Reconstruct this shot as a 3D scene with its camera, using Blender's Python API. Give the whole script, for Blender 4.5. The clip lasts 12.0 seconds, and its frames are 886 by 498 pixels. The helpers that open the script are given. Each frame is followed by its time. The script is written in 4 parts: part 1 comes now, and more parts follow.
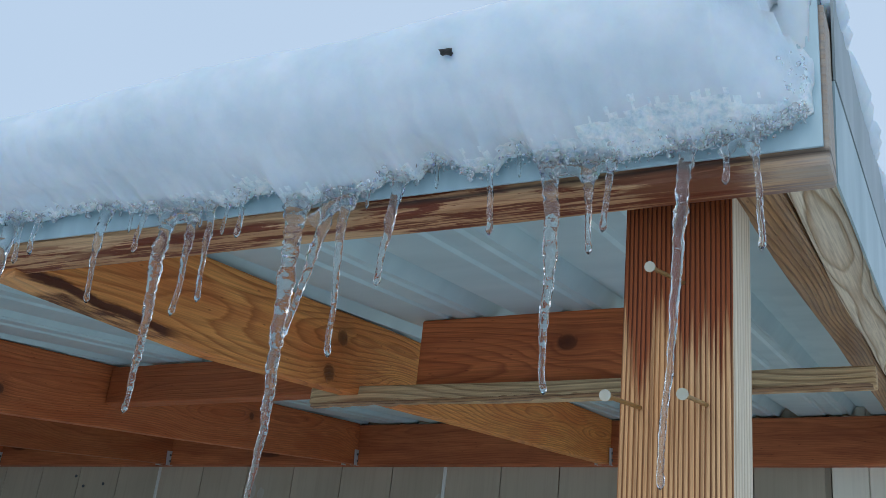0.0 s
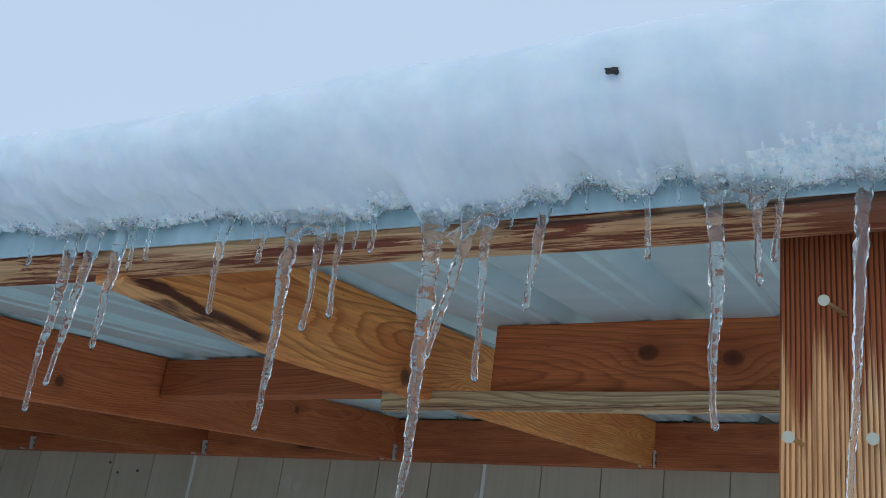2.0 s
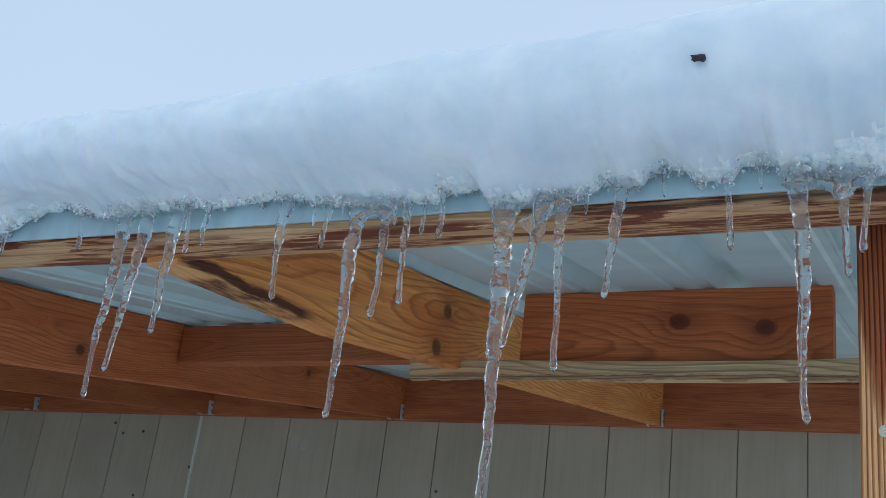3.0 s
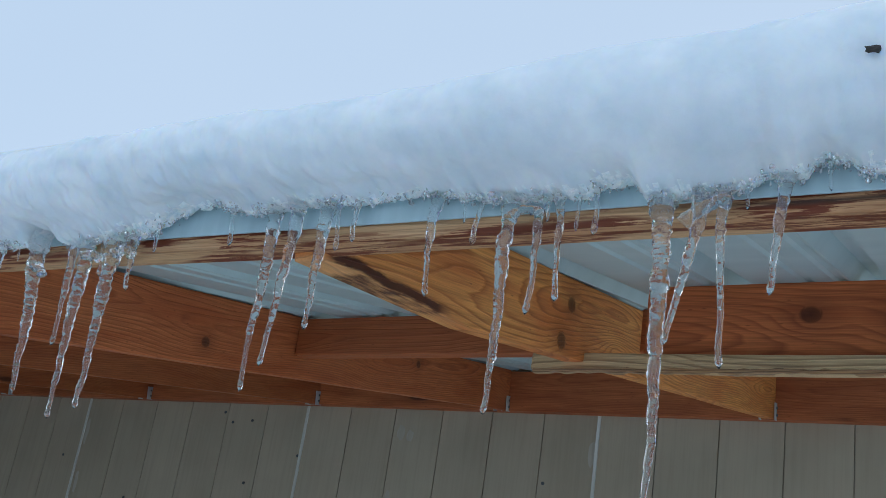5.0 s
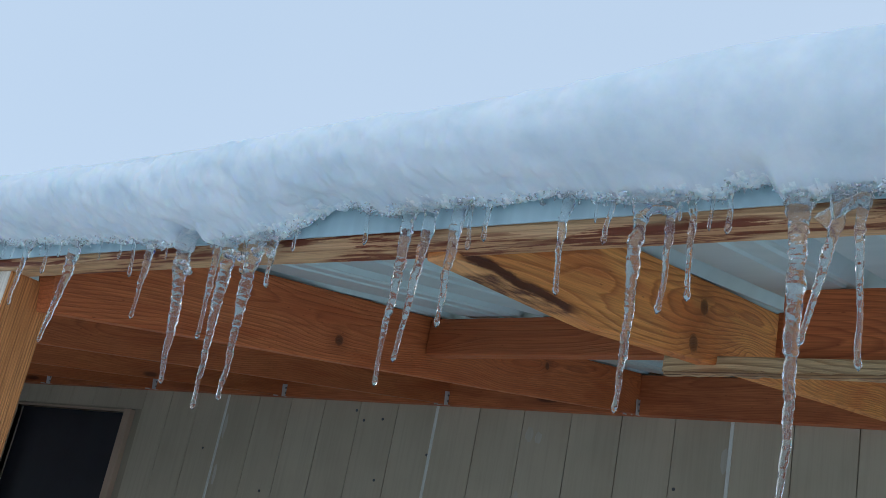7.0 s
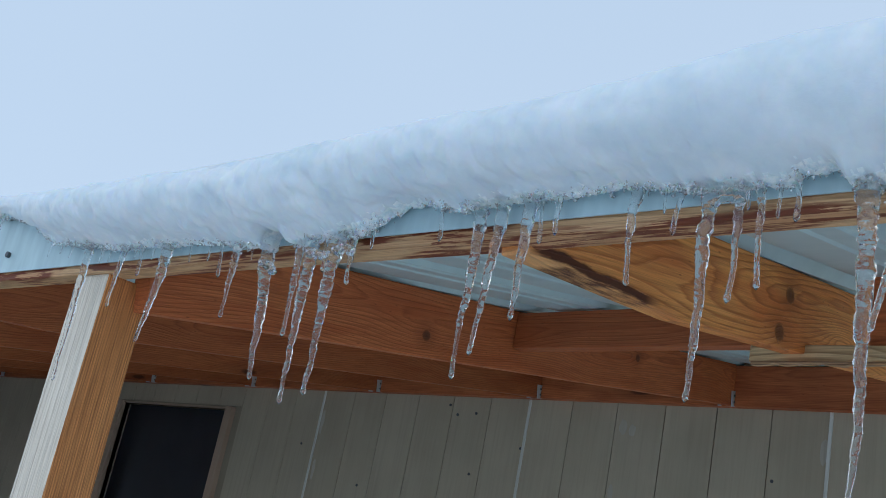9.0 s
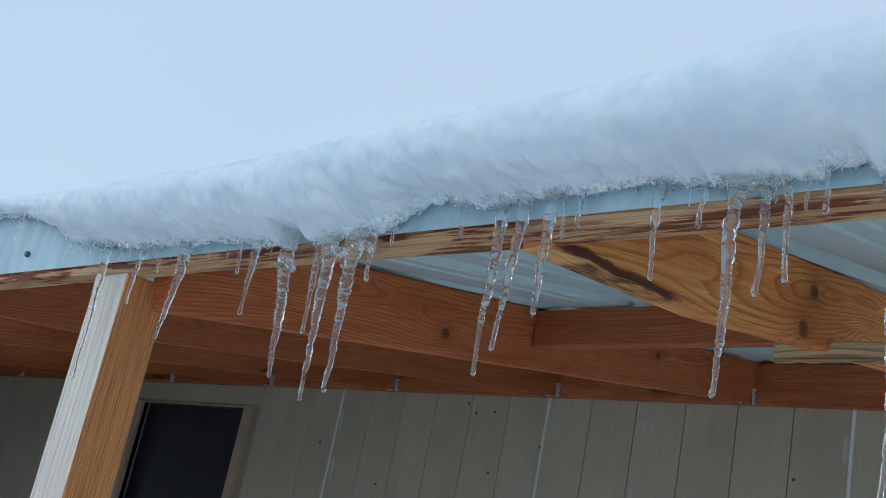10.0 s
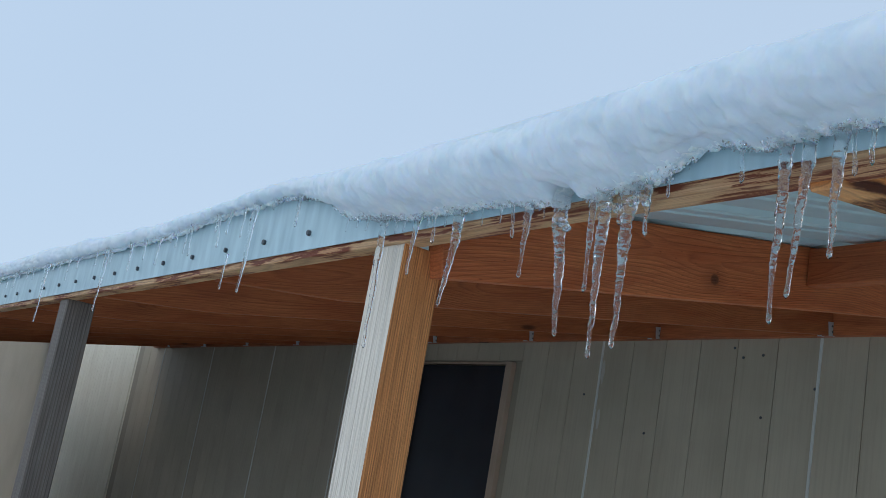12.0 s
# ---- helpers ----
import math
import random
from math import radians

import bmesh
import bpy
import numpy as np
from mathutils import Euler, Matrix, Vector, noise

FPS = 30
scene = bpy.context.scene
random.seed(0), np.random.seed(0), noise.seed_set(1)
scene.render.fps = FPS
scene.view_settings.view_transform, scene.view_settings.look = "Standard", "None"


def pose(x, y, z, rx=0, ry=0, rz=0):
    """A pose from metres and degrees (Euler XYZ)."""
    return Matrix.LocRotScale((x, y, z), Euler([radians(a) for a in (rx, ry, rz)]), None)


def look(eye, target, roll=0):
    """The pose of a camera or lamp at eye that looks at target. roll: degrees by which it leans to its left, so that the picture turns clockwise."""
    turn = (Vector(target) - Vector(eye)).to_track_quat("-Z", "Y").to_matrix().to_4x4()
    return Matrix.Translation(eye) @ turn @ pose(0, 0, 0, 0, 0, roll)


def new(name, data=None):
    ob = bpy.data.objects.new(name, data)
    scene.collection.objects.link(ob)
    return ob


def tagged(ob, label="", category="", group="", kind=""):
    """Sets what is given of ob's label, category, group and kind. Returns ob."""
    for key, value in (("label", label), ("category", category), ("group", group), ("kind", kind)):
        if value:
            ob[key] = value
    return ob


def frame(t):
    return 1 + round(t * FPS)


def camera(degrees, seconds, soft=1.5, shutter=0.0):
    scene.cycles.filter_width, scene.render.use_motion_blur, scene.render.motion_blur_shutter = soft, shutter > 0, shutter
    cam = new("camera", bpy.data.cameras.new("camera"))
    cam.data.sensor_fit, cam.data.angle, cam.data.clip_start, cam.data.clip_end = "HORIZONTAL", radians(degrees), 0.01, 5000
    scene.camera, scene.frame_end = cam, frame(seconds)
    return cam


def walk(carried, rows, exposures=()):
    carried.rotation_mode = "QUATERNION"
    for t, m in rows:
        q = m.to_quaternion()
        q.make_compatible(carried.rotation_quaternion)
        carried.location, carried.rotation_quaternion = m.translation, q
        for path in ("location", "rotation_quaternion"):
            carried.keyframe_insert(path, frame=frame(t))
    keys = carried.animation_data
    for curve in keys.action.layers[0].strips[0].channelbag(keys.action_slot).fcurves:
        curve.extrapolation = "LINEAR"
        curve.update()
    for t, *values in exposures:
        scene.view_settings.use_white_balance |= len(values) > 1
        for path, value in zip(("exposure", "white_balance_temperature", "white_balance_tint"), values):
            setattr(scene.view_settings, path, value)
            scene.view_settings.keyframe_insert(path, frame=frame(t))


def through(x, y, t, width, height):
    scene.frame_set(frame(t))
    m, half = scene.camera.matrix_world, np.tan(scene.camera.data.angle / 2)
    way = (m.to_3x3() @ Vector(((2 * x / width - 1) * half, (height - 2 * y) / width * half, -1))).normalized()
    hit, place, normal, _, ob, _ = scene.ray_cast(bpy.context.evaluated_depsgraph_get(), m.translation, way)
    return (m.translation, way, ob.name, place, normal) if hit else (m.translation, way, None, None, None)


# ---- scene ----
cam = camera(44.9, 12.0, soft=0.65)
PATH = [
    (0, (0.706, -0.695, 1.813), (-0.142, 0.924, 2.625), 6.6),
    (0.5, (0.676, -0.694, 1.816), (-0.168, 0.927, 2.628), 6.8),
    (1, (0.654, -0.692, 1.818), (-0.187, 0.925, 2.641), 7.1),
    (1.5, (0.63, -0.707, 1.822), (-0.226, 0.901, 2.65), 7.6),
    (2, (0.6, -0.728, 1.836), (-0.271, 0.89, 2.624), 8.2),
    (2.5, (0.564, -0.739, 1.847), (-0.283, 0.919, 2.576), 7.8),
    (3, (0.535, -0.76, 1.856), (-0.318, 0.903, 2.566), 7.5),
    (3.5, (0.508, -0.769, 1.856), (-0.358, 0.89, 2.561), 7.3),
    (5.5, (0.488, -0.795, 1.85), (-0.568, 0.77, 2.51), 9.6),
    (6, (0.488, -0.798, 1.849), (-0.618, 0.735, 2.502), 10.2),
    (6.5, (0.49, -0.802, 1.846), (-0.664, 0.697, 2.494), 10.8),
    (7, (0.493, -0.801, 1.844), (-0.706, 0.667, 2.48), 11.4),
    (9, (0.523, -0.803, 1.842), (-0.813, 0.562, 2.436), 11.6),
    (9.5, (0.518, -0.802, 1.842), (-0.837, 0.546, 2.432), 11.6),
    (10, (0.512, -0.797, 1.842), (-0.847, 0.548, 2.428), 11.6),
    (10.5, (0.507, -0.795, 1.842), (-0.851, 0.552, 2.426), 11.6),
    (11, (0.496, -0.792, 1.842), (-0.857, 0.561, 2.423), 11.8),
    (11.5, (0.489, -0.81, 1.839), (-0.986, 0.453, 2.319), 11.2),
    (12, (0.495, -0.837, 1.838), (-1.16, 0.204, 2.258), 10.1),
]
walk(cam, [(t, look(eye, target, roll)) for t, eye, target, roll in PATH],
     exposures=[(0.0, 0.0), (1.5, 0.0), (3.0, 0.09), (3.5, 0.09), (5.5, 0.05), (9.0, 0.03), (11.0, 0.03), (12.0, -0.03)])

# ---------------------------------------------------------------- sky and light
world = bpy.data.worlds.new("overcast_sky")
scene.world = world
world.use_nodes = True
wn, wl = world.node_tree.nodes, world.node_tree.links
wn.clear()
SUN_EL, SUN_ROT = radians(38), radians(200)
sky = wn.new("ShaderNodeTexSky")
sky.sky_type, sky.sun_disc = "NISHITA", False
sky.sun_elevation, sky.sun_rotation = SUN_EL, SUN_ROT
sky_bg = wn.new("ShaderNodeBackground")
sky_bg.inputs["Strength"].default_value = 0.02
cloud_co = wn.new("ShaderNodeTexCoord")
cloud = wn.new("ShaderNodeTexNoise")
cloud.inputs["Scale"].default_value = 1.6
cloud.inputs["Detail"].default_value = 3.0
cloud_ramp = wn.new("ShaderNodeValToRGB")
cloud_ramp.color_ramp.elements[0].color = (0.50, 0.66, 0.86, 1)
cloud_ramp.color_ramp.elements[1].color = (0.60, 0.74, 0.92, 1)
cloud_bg = wn.new("ShaderNodeBackground")
cloud_bg.inputs["Strength"].default_value = 0.875
both = wn.new("ShaderNodeAddShader")
w_out = wn.new("ShaderNodeOutputWorld")
wl.new(sky.outputs["Color"], sky_bg.inputs["Color"])
wl.new(cloud_co.outputs["Generated"], cloud.inputs["Vector"])
wl.new(cloud.outputs["Fac"], cloud_ramp.inputs["Fac"])
wl.new(cloud_ramp.outputs["Color"], cloud_bg.inputs["Color"])
wl.new(sky_bg.outputs[0], both.inputs[0])
wl.new(cloud_bg.outputs[0], both.inputs[1])
wl.new(both.outputs[0], w_out.inputs["Surface"])

sun = new("sun", bpy.data.lights.new("sun", "SUN"))
sun.data.energy, sun.data.angle, sun.data.color = 0.38, radians(30), (1.0, 0.97, 0.93)
sun.matrix_world = look((-2.0, -6.0, 7.0), (0, 0, 2.0))


# ---------------------------------------------------------------- materials
def material(name):
    mat = bpy.data.materials.new(name)
    mat.use_nodes = True
    nt = mat.node_tree
    return mat, nt, nt.nodes["Principled BSDF"]


def node(nt, kind, **values):
    n = nt.nodes.new(kind)
    for key, value in values.items():
        n.inputs[key.replace("_", " ")].default_value = value
    return n


def ramp(nt, source, stops):
    r = nt.nodes.new("ShaderNodeValToRGB")
    els = r.color_ramp.elements
    while len(els) < len(stops):
        els.new(0.5)
    for e, (pos, col) in zip(els, stops):
        e.position, e.color = pos, (*col, 1)
    nt.links.new(source, r.inputs["Fac"])
    return r.outputs["Color"]


def mix(nt, fac, a, b, blend="MIX"):
    m = nt.nodes.new("ShaderNodeMix")
    m.data_type, m.blend_type = "RGBA", blend
    for socket, value in ((m.inputs[0], fac), (m.inputs[6], a), (m.inputs[7], b)):
        if isinstance(value, bpy.types.NodeSocket):
            nt.links.new(value, socket)
        elif isinstance(value, tuple):
            socket.default_value = (*value, 1)
        else:
            socket.default_value = value
    return m.outputs[2]


def maths(nt, op, a, b=0.0, c=0.0):
    m = nt.nodes.new("ShaderNodeMath")
    m.operation = op
    for socket, value in zip(m.inputs, (a, b, c)):
        if isinstance(value, bpy.types.NodeSocket):
            nt.links.new(value, socket)
        else:
            socket.default_value = value
    return m.outputs[0]


def bump(nt, bsdf, height, strength, distance):
    b = node(nt, "ShaderNodeBump", Strength=strength, Distance=distance)
    nt.links.new(height, b.inputs["Height"])
    nt.links.new(b.outputs["Normal"], bsdf.inputs["Normal"])


def coords(nt, scale=(1, 1, 1), shift=(0, 0, 0), random_shift=0.0):
    """Object coordinates, scaled; shifted by a random amount an object where asked."""
    tc = nt.nodes.new("ShaderNodeTexCoord")
    mp = nt.nodes.new("ShaderNodeMapping")
    mp.inputs["Scale"].default_value = scale
    mp.inputs["Location"].default_value = shift
    if random_shift:
        info = nt.nodes.new("ShaderNodeObjectInfo")
        sc = nt.nodes.new("ShaderNodeVectorMath")
        sc.operation = "MULTIPLY_ADD"
        nt.links.new(info.outputs["Random"], sc.inputs[0])
        sc.inputs[1].default_value = (random_shift * 3, random_shift * 0.11, random_shift * 0.07)
        nt.links.new(tc.outputs["Object"], sc.inputs[2])
        nt.links.new(sc.outputs[0], mp.inputs["Vector"])
    else:
        nt.links.new(tc.outputs["Object"], mp.inputs["Vector"])
    return mp.outputs["Vector"]


def wood(name, early, late, stain, pith=(0.0, -0.09), ring=0.006, rough=0.6, relief=0.25, wet=0.0, wet_at=0.0,
         knots=0.35, weather=0.0, contrast=1.0, wander_by=0.10, knots_at=(), eyes_at=(), redden=None):
    """Sawn softwood: growth rings round a pith line that runs along local x, stretched grain, knots and stains."""
    mat, nt, bsdf = material(name)
    pos = coords(nt, random_shift=1.0)
    local = coords(nt)
    # wander of the pith along the board makes the arched figure
    wander = node(nt, "ShaderNodeTexNoise", Scale=1.0, Detail=1.5)
    slow = coords(nt, (1.3, 3.0, 3.0), random_shift=1.0)
    nt.links.new(slow, wander.inputs["Vector"])
    sep = nt.nodes.new("ShaderNodeSeparateXYZ")
    nt.links.new(local, sep.inputs[0])
    wsep = nt.nodes.new("ShaderNodeSeparateColor")
    nt.links.new(wander.outputs["Color"], wsep.inputs[0])
    # knots
    kco = coords(nt, (2.3, 9.0, 9.0), random_shift=1.0)
    kn = node(nt, "ShaderNodeTexVoronoi", Scale=1.0)
    nt.links.new(kco, kn.inputs["Vector"])
    kmask = ramp(nt, kn.outputs["Distance"], [(0.0, (1, 1, 1)), (0.09, (0.85, 0.85, 0.85)), (0.13, (0.22, 0.22, 0.22)), (0.30, (0, 0, 0))])
    if knots_at:
        kmask = maths(nt, "MULTIPLY", kmask, 0.2)
    for kx, kz, kr in knots_at:
        dx = maths(nt, "MULTIPLY", maths(nt, "SUBTRACT", sep.outputs[0], kx), 0.8 / kr)
        dz = maths(nt, "MULTIPLY", maths(nt, "SUBTRACT", sep.outputs[2], kz), 1.0 / kr)
        far = maths(nt, "SQRT", maths(nt, "ADD", maths(nt, "MULTIPLY", dx, dx), maths(nt, "MULTIPLY", dz, dz)))
        far = maths(nt, "ADD", far, maths(nt, "MULTIPLY_ADD", wsep.outputs[2], 0.8, -0.4))
        one = ramp(nt, maths(nt, "MULTIPLY", far, 0.25), [(0.0, (1, 1, 1)), (0.20, (0.85, 0.85, 0.85)), (0.28, (0.30, 0.30, 0.30)), (0.85, (0, 0, 0))])
        kmask = maths(nt, "MAXIMUM", kmask, one)
    yy = maths(nt, "ADD", sep.outputs[1], maths(nt, "MULTIPLY_ADD", wsep.outputs[0], wander_by, -0.5 * wander_by - pith[0]))
    zz = maths(nt, "ADD", sep.outputs[2], maths(nt, "MULTIPLY_ADD", wsep.outputs[1], wander_by, -0.5 * wander_by - pith[1]))
    rr = maths(nt, "SQRT", maths(nt, "ADD", maths(nt, "MULTIPLY", yy, yy), maths(nt, "MULTIPLY", zz, zz)))
    rr = maths(nt, "ADD", rr, maths(nt, "MULTIPLY", kmask, 0.012 * knots))
    # arched figure: the rings swell round the places where the saw grazed a bow in the trunk
    for ex, ez, ew, eh, swell in eyes_at:
        dx = maths(nt, "DIVIDE", maths(nt, "SUBTRACT", sep.outputs[0], ex), ew)
        dz = maths(nt, "DIVIDE", maths(nt, "SUBTRACT", sep.outputs[2], ez), eh)
        hill = maths(nt, "DIVIDE", swell, maths(nt, "ADD", 1.0, maths(nt, "ADD", maths(nt, "MULTIPLY", dx, dx), maths(nt, "MULTIPLY", dz, dz))))
        rr = maths(nt, "ADD", rr, hill)
    uneven = node(nt, "ShaderNodeTexNoise", Scale=1.0, Detail=2.0)
    nt.links.new(coords(nt, (2.5, 70.0, 70.0), random_shift=1.0), uneven.inputs["Vector"])
    rr = maths(nt, "ADD", rr, maths(nt, "MULTIPLY", uneven.outputs["Fac"], 0.9 * ring))
    saw = maths(nt, "FRACT", maths(nt, "DIVIDE", rr, ring))
    rings = ramp(nt, saw, [(0.0, (0, 0, 0)), (0.55, (0.25, 0.25, 0.25)), (0.86, (1, 1, 1)), (1.0, (0.1, 0.1, 0.1))])
    fibre = node(nt, "ShaderNodeTexNoise", Scale=1.0, Detail=4.0, Roughness=0.65)
    nt.links.new(coords(nt, (9.0, 420.0, 420.0), random_shift=1.0), fibre.inputs["Vector"])
    broad = node(nt, "ShaderNodeTexNoise", Scale=1.0, Detail=3.0)
    nt.links.new(coords(nt, (3.0, 14.0, 14.0), random_shift=1.0), broad.inputs["Vector"])
    ringf = maths(nt, "MULTIPLY", rings, contrast)
    col = mix(nt, ringf, early, late)
    col = mix(nt, maths(nt, "MULTIPLY", ramp(nt, broad.outputs["Fac"], [(0.38, (0, 0, 0)), (0.68, (1, 1, 1))]), 0.55), col, stain)
    col = mix(nt, maths(nt, "MULTIPLY", ramp(nt, fibre.outputs["Fac"], [(0.40, (0, 0, 0)), (0.70, (1, 1, 1))]), 0.55), col, tuple(c * 0.5 for c in late))
    if redden:
        # old stain soaked in along the grain in long ragged patches
        soaked = node(nt, "ShaderNodeTexNoise", Scale=1.0, Detail=6.0, Roughness=0.62, Distortion=0.4)
        nt.links.new(coords(nt, (3.2, 26.0, 26.0), random_shift=1.0), soaked.inputs["Vector"])
        col = mix(nt, maths(nt, "MULTIPLY", ramp(nt, soaked.outputs["Fac"], [(0.46, (0, 0, 0)), (0.64, (1, 1, 1))]), 0.65), col, mix(nt, ringf, redden, tuple(c * 0.45 for c in redden)))
        specks = node(nt, "ShaderNodeTexVoronoi", Scale=1.0)
        nt.links.new(coords(nt, (22.0, 75.0, 75.0), random_shift=1.0), specks.inputs["Vector"])
        col = mix(nt, maths(nt, "MULTIPLY", ramp(nt, specks.outputs["Distance"], [(0.05, (1, 1, 1)), (0.11, (0, 0, 0))]), 0.55), col, tuple(c * 0.3 for c in redden))
    if weather:
        grey = node(nt, "ShaderNodeTexNoise", Scale=1.0, Detail=4.0)
        nt.links.new(coords(nt, (4.0, 60.0, 60.0), random_shift=1.0), grey.inputs["Vector"])
        col = mix(nt, maths(nt, "MULTIPLY", ramp(nt, grey.outputs["Fac"], [(0.3, (0, 0, 0)), (0.7, (1, 1, 1))]), weather), col, (0.36, 0.33, 0.28))
    col = mix(nt, maths(nt, "MULTIPLY", kmask, min(0.95, knots * 2)), col, mix(nt, fibre.outputs["Fac"], tuple(c * 0.05 for c in late), tuple(c * 0.34 for c in late)))
    if wet:
        # meltwater soaked in from the end at wet_at, in tongues along the grain
        ton = node(nt, "ShaderNodeTexNoise", Scale=1.0, Detail=5.0, Roughness=0.65)
        nt.links.new(coords(nt, (2.5, 120.0, 120.0)), ton.inputs["Vector"])
        reach = maths(nt, "ADD", maths(nt, "DIVIDE", maths(nt, "SUBTRACT", sep.outputs[0], wet_at), wet), maths(nt, "MULTIPLY_ADD", ton.outputs["Fac"], -3.2, 1.6))
        soak = ramp(nt, reach, [(0.70, (1, 1, 1)), (1.0, (0, 0, 0))])
        col = mix(nt, maths(nt, "MULTIPLY", soak, 0.95), col, mix(nt, ringf, (0.34, 0.075, 0.018), (0.065, 0.012, 0.005)))
    nt.links.new(col, bsdf.inputs["Base Color"])
    bsdf.inputs["Roughness"].default_value = rough
    bsdf.inputs["Specular IOR Level"].default_value = 0.3
    high = maths(nt, "ADD", maths(nt, "MULTIPLY", rings, 0.8), maths(nt, "MULTIPLY", fibre.outputs["Fac"], 0.6))
    bump(nt, bsdf, high, relief, 0.002)
    return mat


def streaked(name, base, blotch, gloss, depth=0.0):
    """Fascia wood with dark wet runs along the grain."""
    mat = wood(name, base, tuple(c * 0.62 for c in base), tuple(c * 0.8 for c in base), pith=(0.03, 0.12), ring=0.007, knots=0.12, rough=gloss, relief=0.35)
    nt, bsdf = mat.node_tree, mat.node_tree.nodes["Principled BSDF"]
    old = bsdf.inputs["Base Color"].links[0].from_socket
    runs = node(nt, "ShaderNodeTexNoise", Scale=1.0, Detail=7.0, Roughness=0.68, Distortion=0.35)
    nt.links.new(coords(nt, (8.0, 150.0, 150.0)), runs.inputs["Vector"])
    patch = node(nt, "ShaderNodeTexNoise", Scale=1.0, Detail=3.0)
    nt.links.new(coords(nt, (5.0, 22.0, 22.0), (1.7, 0, 0)), patch.inputs["Vector"])
    wetter = ramp(nt, patch.outputs["Fac"], [(0.42, (0, 0, 0)), (0.58, (1, 1, 1))])
    old = mix(nt, maths(nt, "MULTIPLY", wetter, 0.40), old, (0.40, 0.140, 0.050))
    f = maths(nt, "MULTIPLY", ramp(nt, runs.outputs["Fac"], [(0.48, (0, 0, 0)), (0.505, (1, 1, 1))]), ramp(nt, patch.outputs["Fac"], [(0.44, (0, 0, 0)), (0.50, (1, 1, 1))]))
    # thin drying cracks along the board
    crack = node(nt, "ShaderNodeTexNoise", Scale=1.0, Detail=3.0, Roughness=0.6)
    nt.links.new(coords(nt, (2.2, 110.0, 110.0), (0.4, 0, 0)), crack.inputs["Vector"])
    thin = ramp(nt, maths(nt, "ABSOLUTE", maths(nt, "SUBTRACT", crack.outputs["Fac"], 0.5)), [(0.005, (1, 1, 1)), (0.018, (0, 0, 0))])
    f = maths(nt, "MAXIMUM", f, maths(nt, "MULTIPLY", thin, 0.45))
    # the last stretch by the open corner has gone grey
    sx = nt.nodes.new("ShaderNodeSeparateXYZ")
    nt.links.new(coords(nt), sx.inputs[0])
    grey = ramp(nt, maths(nt, "MULTIPLY_ADD", runs.outputs["Fac"], 0.12, maths(nt, "SUBTRACT", sx.outputs[0], 10.21)), [(0.02, (0, 0, 0)), (0.09, (1, 1, 1))])
    # the stretch over the grooved post is soaked through, and a crack runs towards the corner
    over = maths(nt, "DIVIDE", maths(nt, "SUBTRACT", sx.outputs[0], 10.135), 0.075)
    soaked = maths(nt, "SUBTRACT", 1.0, maths(nt, "MULTIPLY", over, over))
    soaked = ramp(nt, maths(nt, "ADD", maths(nt, "MULTIPLY", soaked, 0.5), maths(nt, "MULTIPLY_ADD", runs.outputs["Fac"], 1.6, -0.8)), [(0.20, (0, 0, 0)), (0.34, (1, 1, 1))])
    f = maths(nt, "MAXIMUM", f, maths(nt, "MULTIPLY", soaked, 0.9))
    split = maths(nt, "ABSOLUTE", maths(nt, "ADD", sx.outputs[2], maths(nt, "MULTIPLY_ADD", patch.outputs["Fac"], 0.010, 0.124)))
    split = maths(nt, "MULTIPLY", ramp(nt, split, [(0.0006, (1, 1, 1)), (0.0013, (0, 0, 0))]), ramp(nt, maths(nt, "SUBTRACT", sx.outputs[0], 9.7), [(0.1, (0, 0, 0)), (0.2, (1, 1, 1))]))
    col = mix(nt, maths(nt, "MULTIPLY", f, 0.92), old, blotch)
    col = mix(nt, maths(nt, "MULTIPLY", grey, 0.85), col, mix(nt, runs.outputs["Fac"], (0.30, 0.265, 0.225), (0.50, 0.45, 0.385)))
    nt.links.new(mix(nt, maths(nt, "MULTIPLY", split, 0.9), col, (0.045, 0.030, 0.022)), bsdf.inputs["Base Color"])
    return mat


rafter_wood = wood("honey_rafter_wood", (0.86, 0.380, 0.108), (0.44, 0.128, 0.030), (0.66, 0.190, 0.040), pith=(0.035, -0.05), ring=0.0055, knots=0.7, relief=0.5, contrast=0.85, knots_at=((0.72, -0.044, 0.014), (0.68, -0.106, 0.016)),
                   eyes_at=((0.325, -0.062, 0.150, 0.030, 0.022), (0.95, -0.09, 0.08, 0.02, 0.022)), redden=(0.58, 0.140, 0.030))
red_knotty = wood("red_brown_knotty_wood", (0.62, 0.190, 0.063), (0.32, 0.077, 0.025), (0.44, 0.108, 0.034), pith=(0.03, -0.045), ring=0.0055, knots=0.8, relief=0.5, contrast=0.7, knots_at=((0.73, -0.097, 0.012), (1.75, -0.05, 0.012)), redden=(0.40, 0.086, 0.024))
red_wood = wood("red_brown_rafter_wood", (0.49, 0.148, 0.049), (0.27, 0.066, 0.022), (0.37, 0.092, 0.030), pith=(0.03, -0.045), ring=0.0055, knots=0.8, relief=0.5, contrast=0.6, redden=(0.33, 0.072, 0.021))
ledger_wood = wood("dark_red_ledger_wood", (0.56, 0.168, 0.058), (0.32, 0.080, 0.028), (0.31, 0.081, 0.029), pith=(0.03, -0.03), ring=0.0070, knots=0.8, contrast=0.55, redden=(0.27, 0.062, 0.020))
